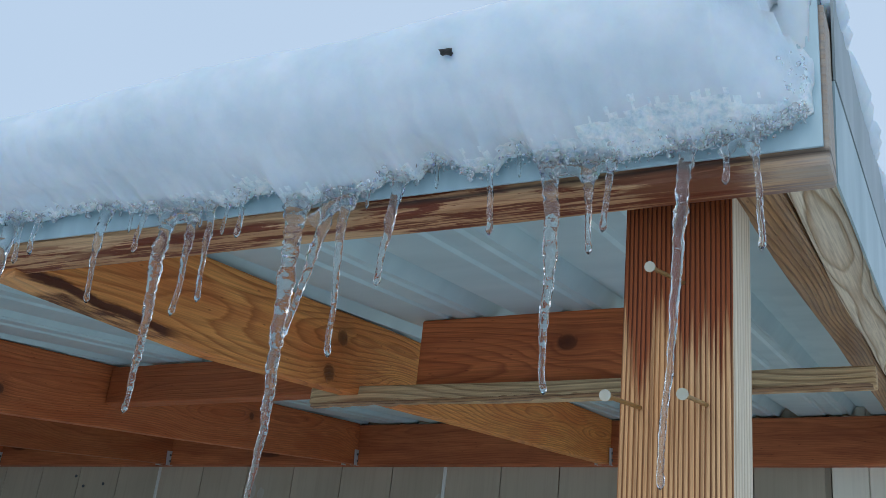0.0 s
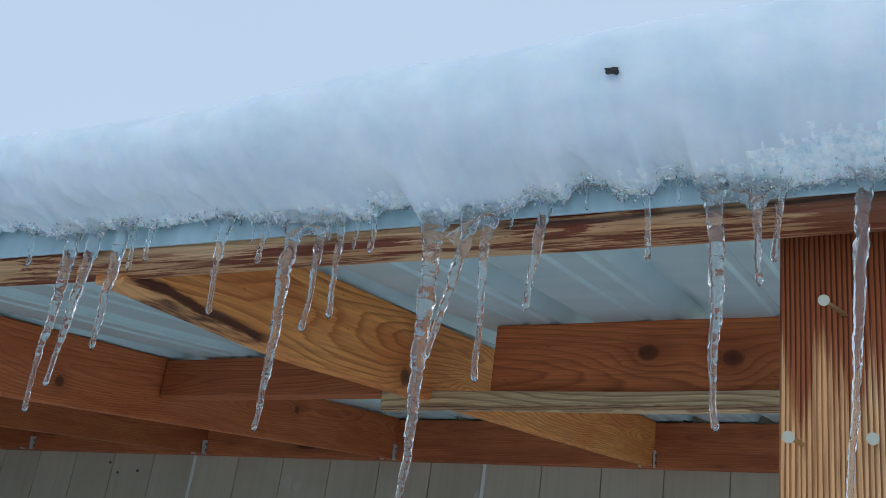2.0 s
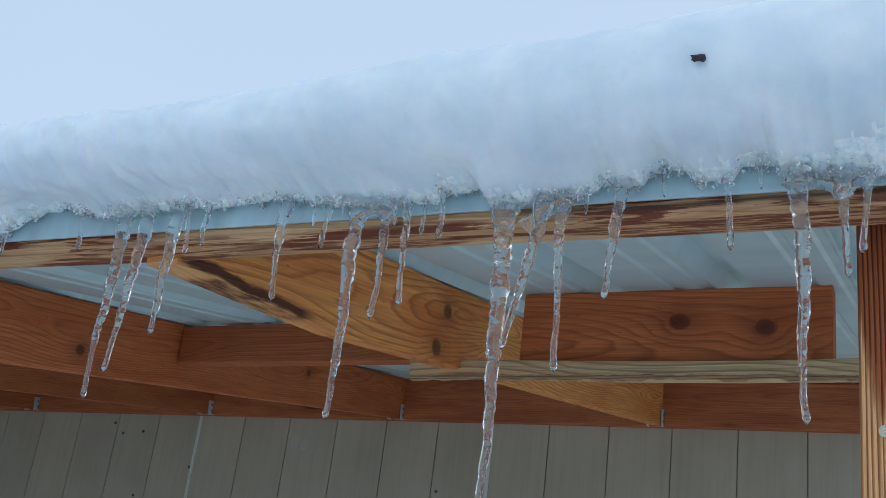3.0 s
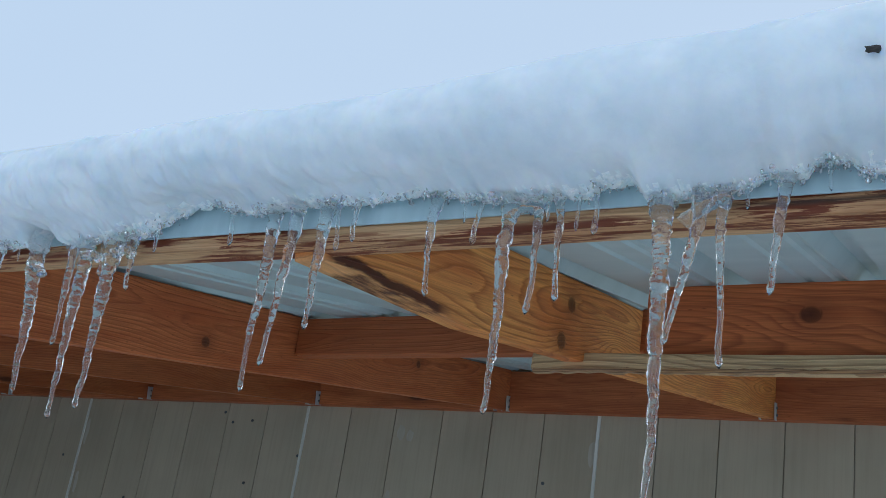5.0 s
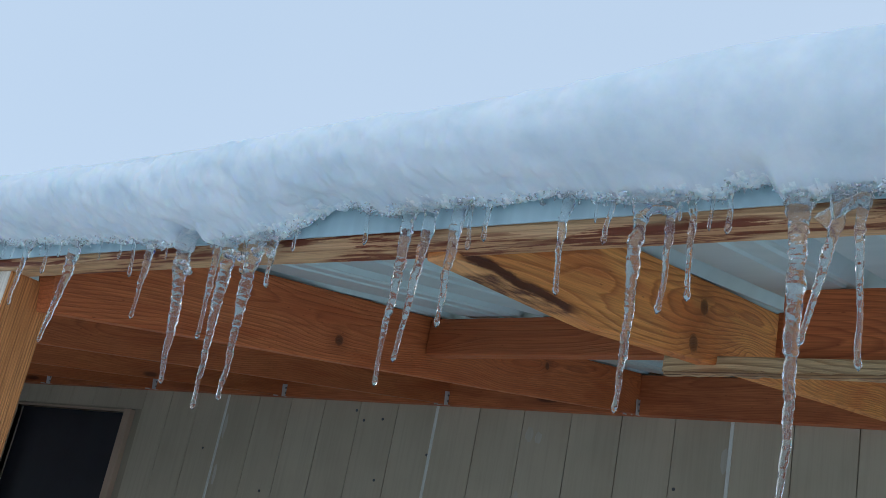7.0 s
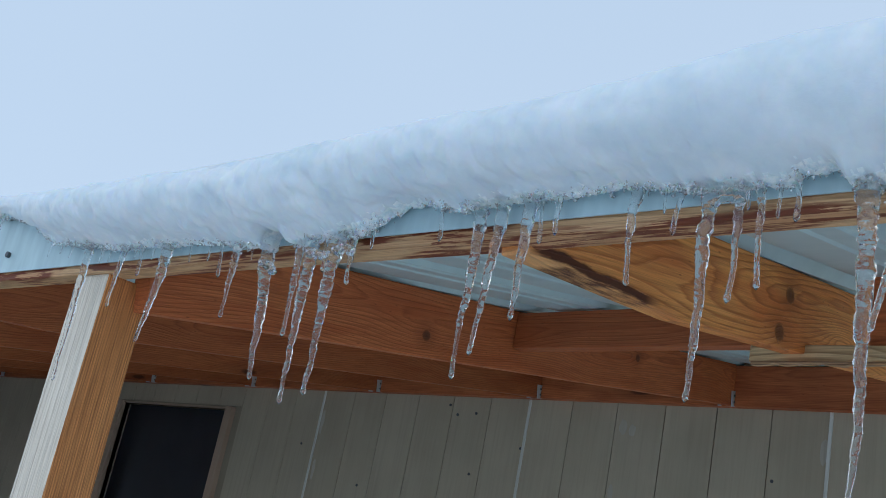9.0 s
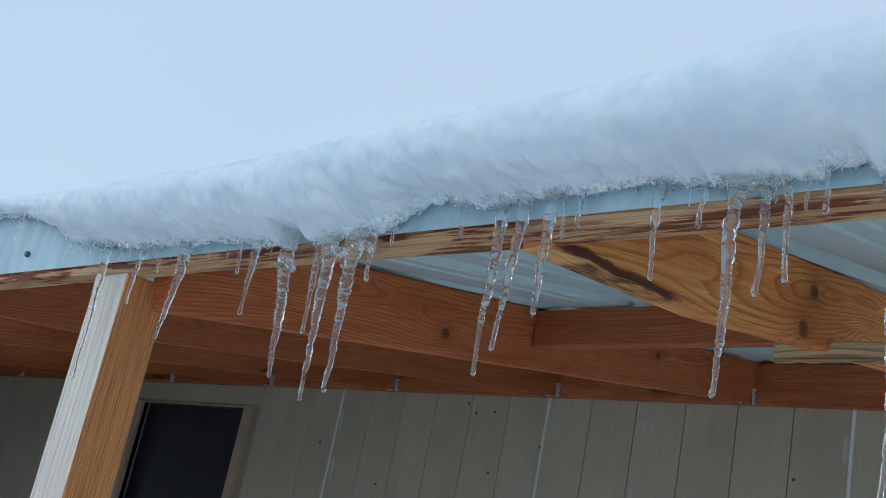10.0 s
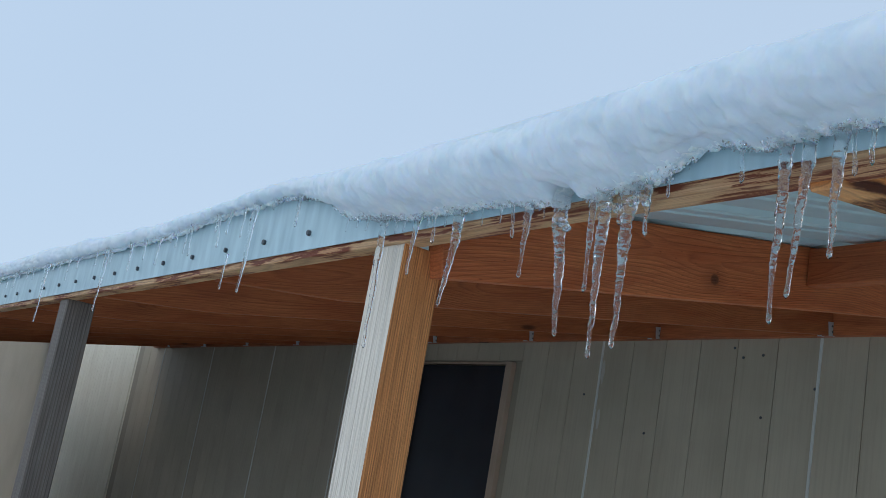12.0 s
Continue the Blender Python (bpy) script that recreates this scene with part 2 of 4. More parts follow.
block_wood = wood("brown_blocking_wood", (0.66, 0.185, 0.057), (0.34, 0.080, 0.026), (0.42, 0.106, 0.033), pith=(0.03, -0.10), ring=0.0080, knots=0.8, wander_by=0.06, contrast=0.8, knots_at=((0.262, -0.054, 0.014), (0.392, -0.066, 0.0145)),
                  eyes_at=((0.262, -0.075, 0.10, 0.030, 0.030), (0.392, -0.085, 0.06, 0.030, 0.026)), redden=(0.44, 0.092, 0.025))
lath_wood = wood("weathered_lath_wood", (0.80, 0.56, 0.30), (0.36, 0.20, 0.09), (0.58, 0.36, 0.17), pith=(0.1, 0.02), ring=0.0045, knots=0.3, weather=0.15, relief=1.0)
barge_wood = wood("pale_barge_wood", (0.93, 0.82, 0.63), (0.46, 0.30, 0.16), (0.80, 0.62, 0.42), pith=(-0.02, -0.18), ring=0.0034, knots=0.1, weather=0.1, relief=0.9, wander_by=0.035)
barge_brown = wood("brown_barge_wood", (0.60, 0.34, 0.15), (0.20, 0.09, 0.035), (0.38, 0.18, 0.07), pith=(0.06, -0.14), ring=0.0042, knots=0.3, relief=0.9, wander_by=0.05, weather=0.25, redden=(0.22, 0.09, 0.035))
post_orange = wood("grooved_post_wood", (0.90, 0.54, 0.265), (0.19, 0.052, 0.013), (0.68, 0.27, 0.080), pith=(0.02, 0.30), ring=0.0037, knots=0.0, relief=1.0, wet=0.105, wet_at=0.100, wander_by=0.020)
post_orange2 = wood("orange_post_wood", (0.86, 0.39, 0.145), (0.28, 0.075, 0.018), (0.60, 0.205, 0.058), pith=(0.30, 0.02), ring=0.0042, knots=0.0, relief=0.9, wander_by=0.03, contrast=0.6)
post_pale = wood("pale_post_wood", (0.90, 0.79, 0.61), (0.52, 0.36, 0.21), (0.76, 0.63, 0.46), pith=(0.3, 0.22), ring=0.010, knots=0.0, relief=0.6, weather=0.15, contrast=0.8, wander_by=0.03)
post_white = wood("whitened_post_wood", (0.86, 0.79, 0.68), (0.58, 0.48, 0.37), (0.76, 0.68, 0.56), pith=(0.3, 0.22), ring=0.009, knots=0.0, relief=0.8, weather=0.12, contrast=0.45, wander_by=0.05)
post_grey = wood("grey_post_wood", (0.19, 0.165, 0.145), (0.085, 0.065, 0.052), (0.13, 0.085, 0.062), pith=(0.2, 0.2), ring=0.008, knots=0.25, relief=0.5, weather=0.15, wander_by=0.02)
fascia_wood = streaked("streaked_fascia_wood", (0.70, 0.43, 0.225), (0.13, 0.019, 0.006), 0.55)


def split_and_sapwood(mat):
    """Dark ragged splits running down from the eave end, with pale sapwood along the lower edge."""
    nt, bsdf = mat.node_tree, mat.node_tree.nodes["Principled BSDF"]
    old = bsdf.inputs["Base Color"].links[0].from_socket
    sx = nt.nodes.new("ShaderNodeSeparateXYZ")
    nt.links.new(coords(nt), sx.inputs[0])
    jag = node(nt, "ShaderNodeTexNoise", Scale=1.0, Detail=6.0, Roughness=0.7)
    nt.links.new(coords(nt, (24.0, 150.0, 150.0)), jag.inputs["Vector"])
    slow = node(nt, "ShaderNodeTexNoise", Scale=1.0, Detail=1.0)
    nt.links.new(coords(nt, (9.0, 9.0, 9.0), (3.1, 0, 0)), slow.inputs["Vector"])

    def strand(top, fall, half, start, end):
        line = maths(nt, "ADD", sx.outputs[2], maths(nt, "MULTIPLY_ADD", sx.outputs[0], fall, top))
        line = maths(nt, "ADD", line, maths(nt, "MULTIPLY_ADD", slow.outputs["Fac"], 0.012, -0.006))
        ragged = maths(nt, "ADD", maths(nt, "ABSOLUTE", line), maths(nt, "MULTIPLY_ADD", jag.outputs["Fac"], 0.013, -0.0065))
        reach = maths(nt, "MULTIPLY", ramp(nt, sx.outputs[0], [(end - 0.04, (1, 1, 1)), (end, (0, 0, 0))]), ramp(nt, sx.outputs[0], [(start, (0, 0, 0)), (start + 0.02, (1, 1, 1))]))
        return line, maths(nt, "MULTIPLY", ramp(nt, ragged, [(half, (1, 1, 1)), (half + 0.0016, (0, 0, 0))]), reach)

    main, dark = strand(0.089, 0.085, 0.0046, 0.0, 0.295)
    second, dark2 = strand(0.103, 0.045, 0.0018, 0.05, 0.26)
    dark = maths(nt, "MAXIMUM", dark, dark2)
    pale = maths(nt, "MULTIPLY", ramp(nt, maths(nt, "MULTIPLY", main, -1.0), [(0.0, (0, 0, 0)), (0.006, (1, 1, 1))]), ramp(nt, sx.outputs[0], [(0.16, (0.8, 0.8, 0.8)), (0.36, (0, 0, 0))]))
    col = mix(nt, maths(nt, "MULTIPLY", pale, 0.62), old, mix(nt, 0.35, (0.86, 0.60, 0.30), old))
    nt.links.new(mix(nt, maths(nt, "MULTIPLY", dark, 0.95), col, (0.070, 0.014, 0.006)), bsdf.inputs["Base Color"])


split_and_sapwood(rafter_wood)


def painted_metal(name, colour, dirt, rough=0.38, metallic=0.25, grain=(1, 3, 1)):
    mat, nt, bsdf = material(name)
    a = node(nt, "ShaderNodeTexNoise", Scale=5.0, Detail=4.0)
    nt.links.new(coords(nt, grain), a.inputs["Vector"])
    b = node(nt, "ShaderNodeTexNoise", Scale=90.0, Detail=2.0)
    nt.links.new(coords(nt), b.inputs["Vector"])
    col = mix(nt, ramp(nt, a.outputs["Fac"], [(0.35, (0, 0, 0)), (0.75, (0.7, 0.7, 0.7))]), colour, dirt)
    nt.links.new(col, bsdf.inputs["Base Color"])
    rg = maths(nt, "MULTIPLY_ADD", a.outputs["Fac"], 0.25, rough - 0.12)
    nt.links.new(rg, bsdf.inputs["Roughness"])
    bsdf.inputs["Metallic"].default_value = metallic
    bump(nt, bsdf, b.outputs["Fac"], 0.05, 0.001)
    return mat


roof_metal = painted_metal("pale_blue_roof_metal", (0.49, 0.645, 0.665), (0.41, 0.55, 0.575), 0.34, 0.12)
band_metal = painted_metal("grey_band_metal", (0.30, 0.36, 0.37), (0.22, 0.27, 0.28), 0.45, 0.1)
trim_metal = painted_metal("ice_blue_trim_metal", (0.46, 0.62, 0.66), (0.27, 0.40, 0.455), 0.38, 0.1, (7, 3, 1.4))
rake_metal = painted_metal("dull_rake_metal", (0.36, 0.48, 0.50), (0.27, 0.38, 0.41), 0.4, 0.1)
galvanised = painted_metal("galvanised_steel", (0.58, 0.61, 0.63), (0.36, 0.38, 0.40), 0.5, 0.5)
screw_metal = painted_metal("dark_screw_metal", (0.10, 0.11, 0.12), (0.06, 0.06, 0.06), 0.5, 0.6)
nail_metal = painted_metal("nail_head_metal", (0.52, 0.52, 0.43), (0.38, 0.35, 0.26), 0.45, 0.5)
brass_metal = painted_metal("rusty_nail_metal", (0.45, 0.30, 0.12), (0.25, 0.14, 0.06), 0.45, 0.7)


def siding_paint(name, colour, dirt):
    mat, nt, bsdf = material(name)
    grain = node(nt, "ShaderNodeTexNoise", Scale=1.0, Detail=4.0, Roughness=0.7)
    nt.links.new(coords(nt, (70.0, 70.0, 2.5), random_shift=1.0), grain.inputs["Vector"])
    cloudy = node(nt, "ShaderNodeTexNoise", Scale=2.2, Detail=4.0)
    nt.links.new(coords(nt, random_shift=1.0), cloudy.inputs["Vector"])
    info = nt.nodes.new("ShaderNodeObjectInfo")
    col = mix(nt, ramp(nt, cloudy.outputs["Fac"], [(0.35, (0, 0, 0)), (0.7, (1, 1, 1))]), colour, dirt)
    col = mix(nt, maths(nt, "MULTIPLY", info.outputs["Random"], 0.18), col, dirt)
    col = mix(nt, maths(nt, "MULTIPLY", ramp(nt, grain.outputs["Fac"], [(0.45, (0, 0, 0)), (0.8, (1, 1, 1))]), 0.3), col, tuple(c * 0.6 for c in dirt))
    nt.links.new(col, bsdf.inputs["Base Color"])
    bsdf.inputs["Roughness"].default_value = 0.65
    bump(nt, bsdf, grain.outputs["Fac"], 0.25, 0.002)
    return mat


taupe = siding_paint("taupe_siding_paint", (0.45, 0.378, 0.277), (0.37, 0.308, 0.222))
cream = siding_paint("cream_siding", (0.80, 0.74, 0.60), (0.70, 0.63, 0.49))
tan = siding_paint("tan_siding_paint", (0.40, 0.315, 0.21), (0.33, 0.26, 0.17))
caulk = siding_paint("pale_joint_filler", (0.66, 0.66, 0.60), (0.50, 0.49, 0.44))
smudge_paint = siding_paint("pale_smudge_paint", (0.47, 0.43, 0.36), (0.38, 0.33, 0.26))
frame_paint = siding_paint("brown_window_frame_paint", (0.44, 0.31, 0.22), (0.33, 0.23, 0.16))


def snow_material(name, low, high, relief=0.35):
    mat, nt, bsdf = material(name)
    big = node(nt, "ShaderNodeTexNoise", Scale=19.0, Detail=5.0, Roughness=0.55)
    fine = node(nt, "ShaderNodeTexNoise", Scale=260.0, Detail=4.0, Roughness=0.65)
    nt.links.new(coords(nt), big.inputs["Vector"])
    nt.links.new(coords(nt), fine.inputs["Vector"])
    nt.links.new(ramp(nt, big.outputs["Fac"], [(0.3, low), (0.7, high)]), bsdf.inputs["Base Color"])
    bsdf.inputs["Roughness"].default_value = 0.8
    bsdf.inputs["Specular IOR Level"].default_value = 0.15
    bsdf.inputs["Subsurface Weight"].default_value = 0.5
    bsdf.inputs["Subsurface Radius"].default_value = (0.012, 0.018, 0.024)
    bsdf.inputs["Subsurface Scale"].default_value = 1.0
    bump(nt, bsdf, maths(nt, "ADD", big.outputs["Fac"], maths(nt, "MULTIPLY", fine.outputs["Fac"], 0.22)), relief, 0.005)
    return mat


def crusted_snow(name):
    """Soaked and refrozen snow: bluish, half clear, coarse-grained and glossy."""
    mat, nt, bsdf = material(name)
    grain = node(nt, "ShaderNodeTexVoronoi", Scale=300.0)
    lumps = node(nt, "ShaderNodeTexNoise", Scale=120.0, Detail=5.0, Roughness=0.7)
    nt.links.new(coords(nt), grain.inputs["Vector"])
    nt.links.new(coords(nt), lumps.inputs["Vector"])
    col = ramp(nt, lumps.outputs["Fac"], [(0.34, (0.56, 0.72, 0.79)), (0.48, (0.76, 0.87, 0.91)), (0.66, (0.93, 0.97, 0.98))])
    nt.links.new(col, bsdf.inputs["Base Color"])
    bsdf.inputs["Roughness"].default_value = 0.28
    bsdf.inputs["Subsurface Weight"].default_value = 0.4
    bsdf.inputs["Subsurface Radius"].default_value = (0.006, 0.009, 0.012)
    bsdf.inputs["Subsurface Scale"].default_value = 1.0
    bsdf.inputs["IOR"].default_value = 1.31
    bump(nt, bsdf, maths(nt, "ADD", lumps.outputs["Fac"], maths(nt, "MULTIPLY", grain.outputs["Distance"], 0.5)), 0.7, 0.0035)
    return mat


snow_white = snow_material("packed_snow", (0.60, 0.705, 0.77), (0.76, 0.825, 0.87))
crust = crusted_snow("refrozen_snow_crust")
ground_snow = snow_material("fresh_snow", (0.84, 0.87, 0.89), (0.90, 0.91, 0.92))


def ice_material(name, rough, through, colour, relief):
    """Ice: clear, faintly rippled, with scattered small bubbles; through is the share of it that light passes."""
    mat, nt, bsdf = material(name)
    n = node(nt, "ShaderNodeTexNoise", Scale=230.0, Detail=3.0, Roughness=0.55)
    nt.links.new(coords(nt, (1, 1, 0.7)), n.inputs["Vector"])
    bub = node(nt, "ShaderNodeTexVoronoi", Scale=380.0)
    nt.links.new(coords(nt, (1, 1, 0.45)), bub.inputs["Vector"])
    bsdf.inputs["Base Color"].default_value = (*colour, 1)
    bsdf.inputs["Roughness"].default_value = rough
    bsdf.inputs["IOR"].default_value = 1.31
    spots = ramp(nt, bub.outputs["Distance"], [(0.07, (0.30 * through, 0.30 * through, 0.30 * through)), (0.13, (through, through, through))])
    nt.links.new(spots, bsdf.inputs["Transmission Weight"])
    bump(nt, bsdf, maths(nt, "ADD", n.outputs["Fac"], maths(nt, "MULTIPLY", bub.outputs["Distance"], 0.4)), relief, 0.003)
    return mat


clear_ice = ice_material("clear_ice", 0.0, 0.962, (0.985, 0.997, 1.0), 0.26)
frosty_ice = ice_material("granular_ice", 0.05, 0.72, (0.94, 0.98, 1.0), 0.10)

pane_mat, pane_nt, pane_bsdf = material("dark_window_glass")
pane_bsdf.inputs["Base Color"].default_value = (0.012, 0.012, 0.016, 1)
pane_bsdf.inputs["Roughness"].default_value = 0.45
pane_bsdf.inputs["Specular IOR Level"].default_value = 0.25
pane_n = node(pane_nt, "ShaderNodeTexNoise", Scale=3.0, Detail=3.0)
pane_nt.links.new(ramp(pane_nt, pane_n.outputs["Fac"], [(0.3, (0.008, 0.008, 0.012)), (0.7, (0.02, 0.02, 0.026))]), pane_bsdf.inputs["Base Color"])
twig_mat, _, twig_bsdf = material("dark_debris")
twig_bsdf.inputs["Base Color"].default_value = (0.035, 0.035, 0.032, 1)
twig_bsdf.inputs["Roughness"].default_value = 0.8


# ---------------------------------------------------------------- building helpers
def part(name, bm, mat, parent=None, label="", m=None, smooth=False):
    """Links a bmesh as one mesh object, under a thing where one is given."""
    me = bpy.data.meshes.new(name)
    bm.to_mesh(me)
    bm.free()
    for one in (mat if isinstance(mat, (list, tuple)) else [mat]):
        me.materials.append(one)
    if smooth:
        me.polygons.foreach_set("use_smooth", [True] * len(me.polygons))
    ob = new(name, me)
    if m is not None:
        ob.matrix_world = m
    if parent is not None:
        ob.parent = parent
    if label:
        ob["label"] = label
    return ob


def box_bm(x0, x1, y0, y1, z0, z1, bevel=0.0, cuts=0):
    bm = bmesh.new()
    bmesh.ops.create_cube(bm, size=1.0)
    for v in bm.verts:
        v.co = Vector((x0 + (v.co.x + 0.5) * (x1 - x0), y0 + (v.co.y + 0.5) * (y1 - y0), z0 + (v.co.z + 0.5) * (z1 - z0)))
    if cuts:
        along = [e for e in bm.edges if abs(e.verts[0].co.x - e.verts[1].co.x) > 1e-6]
        bmesh.ops.subdivide_edges(bm, edges=along, cuts=cuts, use_grid_fill=True)
    if bevel:
        sharp = [e for e in bm.edges if len(e.link_faces) == 2 and e.calc_face_angle() > 0.5]
        bmesh.ops.bevel(bm, geom=sharp, offset=bevel, segments=2, affect="EDGES", profile=0.6)
    return bm


def beam_bm(length, thick, high, bevel=0.003, wobble=0.0015, seed=0):
    """A sawn board along +x from the origin, its top at z = 0, its +y face at y = 0; slightly uneven."""
    bm = box_bm(0, length, -thick, 0, -high, 0, bevel, cuts=max(2, int(length * 8)))
    for v in bm.verts:
        n = noise.noise_vector(Vector((v.co.x * 3.1 + seed * 7.3, v.co.y * 9, v.co.z * 9)))
        v.co += Vector((0, n.y, n.z)) * wobble
    return bm


def along(p, q, spin=0.0):
    """A pose with local x from p to q and local z upward; local +y lies to the left of the way."""
    d = (Vector(q) - Vector(p)).normalized()
    side = Vector((0, 0, 1)).cross(d).normalized()
    up = d.cross(side)
    m = Matrix((d, side, up)).transposed().to_4x4()
    m.translation = p
    return m @ Matrix.Rotation(spin, 4, "X")


def cylinder_bm(r, depth, sides=14, r2=None):
    bm = bmesh.new()
    bmesh.ops.create_cone(bm, cap_ends=True, segments=sides, radius1=r, radius2=r if r2 is None else r2, depth=depth)
    return bm


# ---------------------------------------------------------------- the plan
WALL_Y, WALL_END, WALL_LEFT = 2.56, 0.346, -10.2
ROOF_Z, ROOF_S = 2.285, 0.190          # underside of the roof sheet at y = 0 and its rise
EAVE_X0, EAVE_X1 = -9.6, 0.638
RAFTER_H = 0.142


def roof_z(y):
    return ROOF_Z + ROOF_S * y


# ground, one snow-covered sheet to the horizon
bm = bmesh.new()
bmesh.ops.create_grid(bm, x_segments=60, y_segments=60, size=1.0)
for v in bm.verts:
    far = max(abs(v.co.x), abs(v.co.y))
    v.co *= 6 + 1200 * far ** 6
    v.co.z = 0.05 * noise.noise(v.co * 0.4) - 0.04
ground = tagged(part("ground", bm, ground_snow, smooth=True), "flat snow-covered ground round the house", "ground", kind="structure")


# unseen dark gravel sheet, added to cut light bounced under the roof's far part
gravel, gnt, gbsdf = material("added_dark_gravel")
gn = node(gnt, "ShaderNodeTexNoise", Scale=45.0, Detail=5.0)
gnt.links.new(coords(gnt), gn.inputs["Vector"])
gnt.links.new(ramp(gnt, gn.outputs["Fac"], [(0.3, (0.035, 0.030, 0.025)), (0.7, (0.11, 0.095, 0.08))]), gbsdf.inputs["Base Color"])
gbsdf.inputs["Roughness"].default_value = 0.9
bump(gnt, gbsdf, gn.outputs["Fac"], 0.6, 0.01)
bm = bmesh.new()
bmesh.ops.create_grid(bm, x_segments=70, y_segments=24, size=1.0)
for v in bm.verts:
    v.co = Vector((-8.6 + v.co.x * 4.9, -0.6 + v.co.y * 3.1, 0.0))
    v.co += Vector((0.15 * noise.noise(v.co * 2.0), 0.05 * noise.noise(v.co * 3.0 + Vector((5, 0, 0))), 0.035 + 0.008 * noise.noise(v.co * 9)))
tagged(part("gravel_ground", bm, gravel, smooth=True), "unseen dark gravel added to cut bounce light under the lean-to", "ground", kind="structure")

# ---------------------------------------------------------------- lean-to frame: rafters
def rafter(x_eave, x_wall, mat, label, eave_h=RAFTER_H, y0=0.042):
    """A rafter from the fascia up to the ledger; x is its face towards the open end."""
    p, q = (x_eave, y0, roof_z(y0)), (x_wall, 2.515, roof_z(2.515))
    m = along(p, q)
    length = (Vector(q) - Vector(p)).length
    thing = new("rafter")
    thing.matrix_world = m
    tagged(thing, label, "rafter", "rafters of the lean-to roof")
    bm = beam_bm(length, 0.038, RAFTER_H, seed=x_wall)
    bmesh.ops.translate(bm, verts=bm.verts, vec=(0, 0.038, 0))
    for v in bm.verts:
        deep = eave_h + (RAFTER_H - eave_h) * (0.55 * min(1.0, v.co.x / 0.35) + 0.45 * min(1.0, v.co.x / length))
        v.co.z *= deep / RAFTER_H
    part("beam", bm, mat, thing)
    return thing, length


def hanger(thing, length):
    """Galvanised hanger strap round the rafter's end."""
    bm = box_bm(length - 0.014, length - 0.004, -0.004, 0.042, -RAFTER_H - 0.003, -RAFTER_H - 0.001)
    for x0, x1, y0, y1 in ((length - 0.045, length - 0.004, -0.006, -0.003), (length - 0.045, length - 0.004, 0.041, 0.044), (length - 0.0055, length - 0.0035, -0.030, -0.006), (length - 0.0055, length - 0.0035, 0.044, 0.066)):
        side = box_bm(x0, x1, y0, y1, -RAFTER_H - 0.004, -RAFTER_H + 0.050, 0.0006)
        me = bpy.data.meshes.new("tmp")
        side.to_mesh(me)
        side.free()
        bm.from_mesh(me)
        bpy.data.meshes.remove(me)
    h = part("joist_hanger", bm, galvanised, thing, "small galvanised steel hanger bracket")
    for dz in (0.012, 0.034):
        nb = cylinder_bm(0.004, 0.004, 8)
        bmesh.ops.rotate(nb, verts=nb.verts, matrix=Matrix.Rotation(radians(90), 3, "X"))
        bmesh.ops.translate(nb, verts=nb.verts, vec=(length - 0.025, -0.007, -RAFTER_H + dz))
        part("nail_head", nb, screw_metal, h)


RAFTERS = [(-0.160, -0.303, rafter_wood, "honey-coloured sawn rafter with dark knots and a long crack"),
           (-0.928, -1.222, red_knotty, "red-brown stained rafter with round knots behind a post"),
           (-1.86, -2.046, red_wood, "red-brown stained rafter under the metal roof"),
           (-2.76, -2.942, red_wood, "red-brown stained rafter under the metal roof"),
           (-3.66, -3.84, red_wood, "red-brown stained rafter under the metal roof")]
for x in (-4.56, -5.46, -6.36, -7.26, -8.16, -9.06):
    RAFTERS.append((x, x - 0.18, red_wood, "red-brown stained rafter under the metal roof"))
for xe, xw, mat, label in RAFTERS:
    thing, length = rafter(xe, xw, mat, label, *((0.100, 0.006) if xe > -0.2 else (RAFTER_H, 0.042) if xe > -1.0 else (0.092, 0.042)))
    hanger(thing, length)

# ledger boards on the wall, butted end to end
for x0, x1 in ((-1.245, 0.56), (-4.9, -1.248), (-9.7, -4.903)):
    bm = beam_bm(x1 - x0, 0.038, 0.142, seed=x0)
    bmesh.ops.translate(bm, verts=bm.verts, vec=(0, 0.038, 0))
    tagged(part("ledger_board", bm, ledger_wood, m=pose(x0, 2.519, 2.760)), "dark red-brown ledger board fixed along the house wall", "ledger", "ledger boards")

# blocking boards; the first stands on the lath, the second between two rafters
for x0, x1, y, z, high, mat, tilt in ((-0.113, 0.376, 0.826, 2.443, 0.122, block_wood, -0.3), (-1.052, -0.212, 1.10, 2.490, 0.086, red_wood, -0.6)):
    bm = beam_bm(x1 - x0, 0.038, high, seed=y)
    bmesh.ops.translate(bm, verts=bm.verts, vec=(0, 0.038, 0))
    tagged(part("blocking_board", bm, mat, m=pose(x0, y, z, 0, tilt, 0)), "brown blocking board with round knots between rafters", "blocking", "blocking boards")

# rough lath under the rafters, with a strip of bark left along its lower edge
bm = beam_bm(0.905, 0.022, 0.030, 0.004, 0.004, 3)
bmesh.ops.translate(bm, verts=bm.verts, vec=(0, 0.022, 0))
lath = tagged(part("lath", bm, lath_wood, m=pose(-0.300, 0.80, 2.321, 0, -0.3, 0)), "rough weathered lath running across below the rafters", "lath")
bpy.context.view_layer.update()
bm = box_bm(0.004, 0.900, -0.0015, 0.010, -0.0335, -0.0265, 0.001, cuts=90)
for v in bm.verts:
    v.co.z += 0.0035 * noise.noise(Vector((v.co.x * 38, 2, v.co.z * 40))) + 0.002 * noise.noise(Vector((v.co.x * 110, 5, 0)))
    v.co.y += 0.0012 * noise.noise(Vector((v.co.x * 60, 8, v.co.z * 90)))
part("bark_edge", bm, barge_brown, lath, "ragged brown strip of bark")

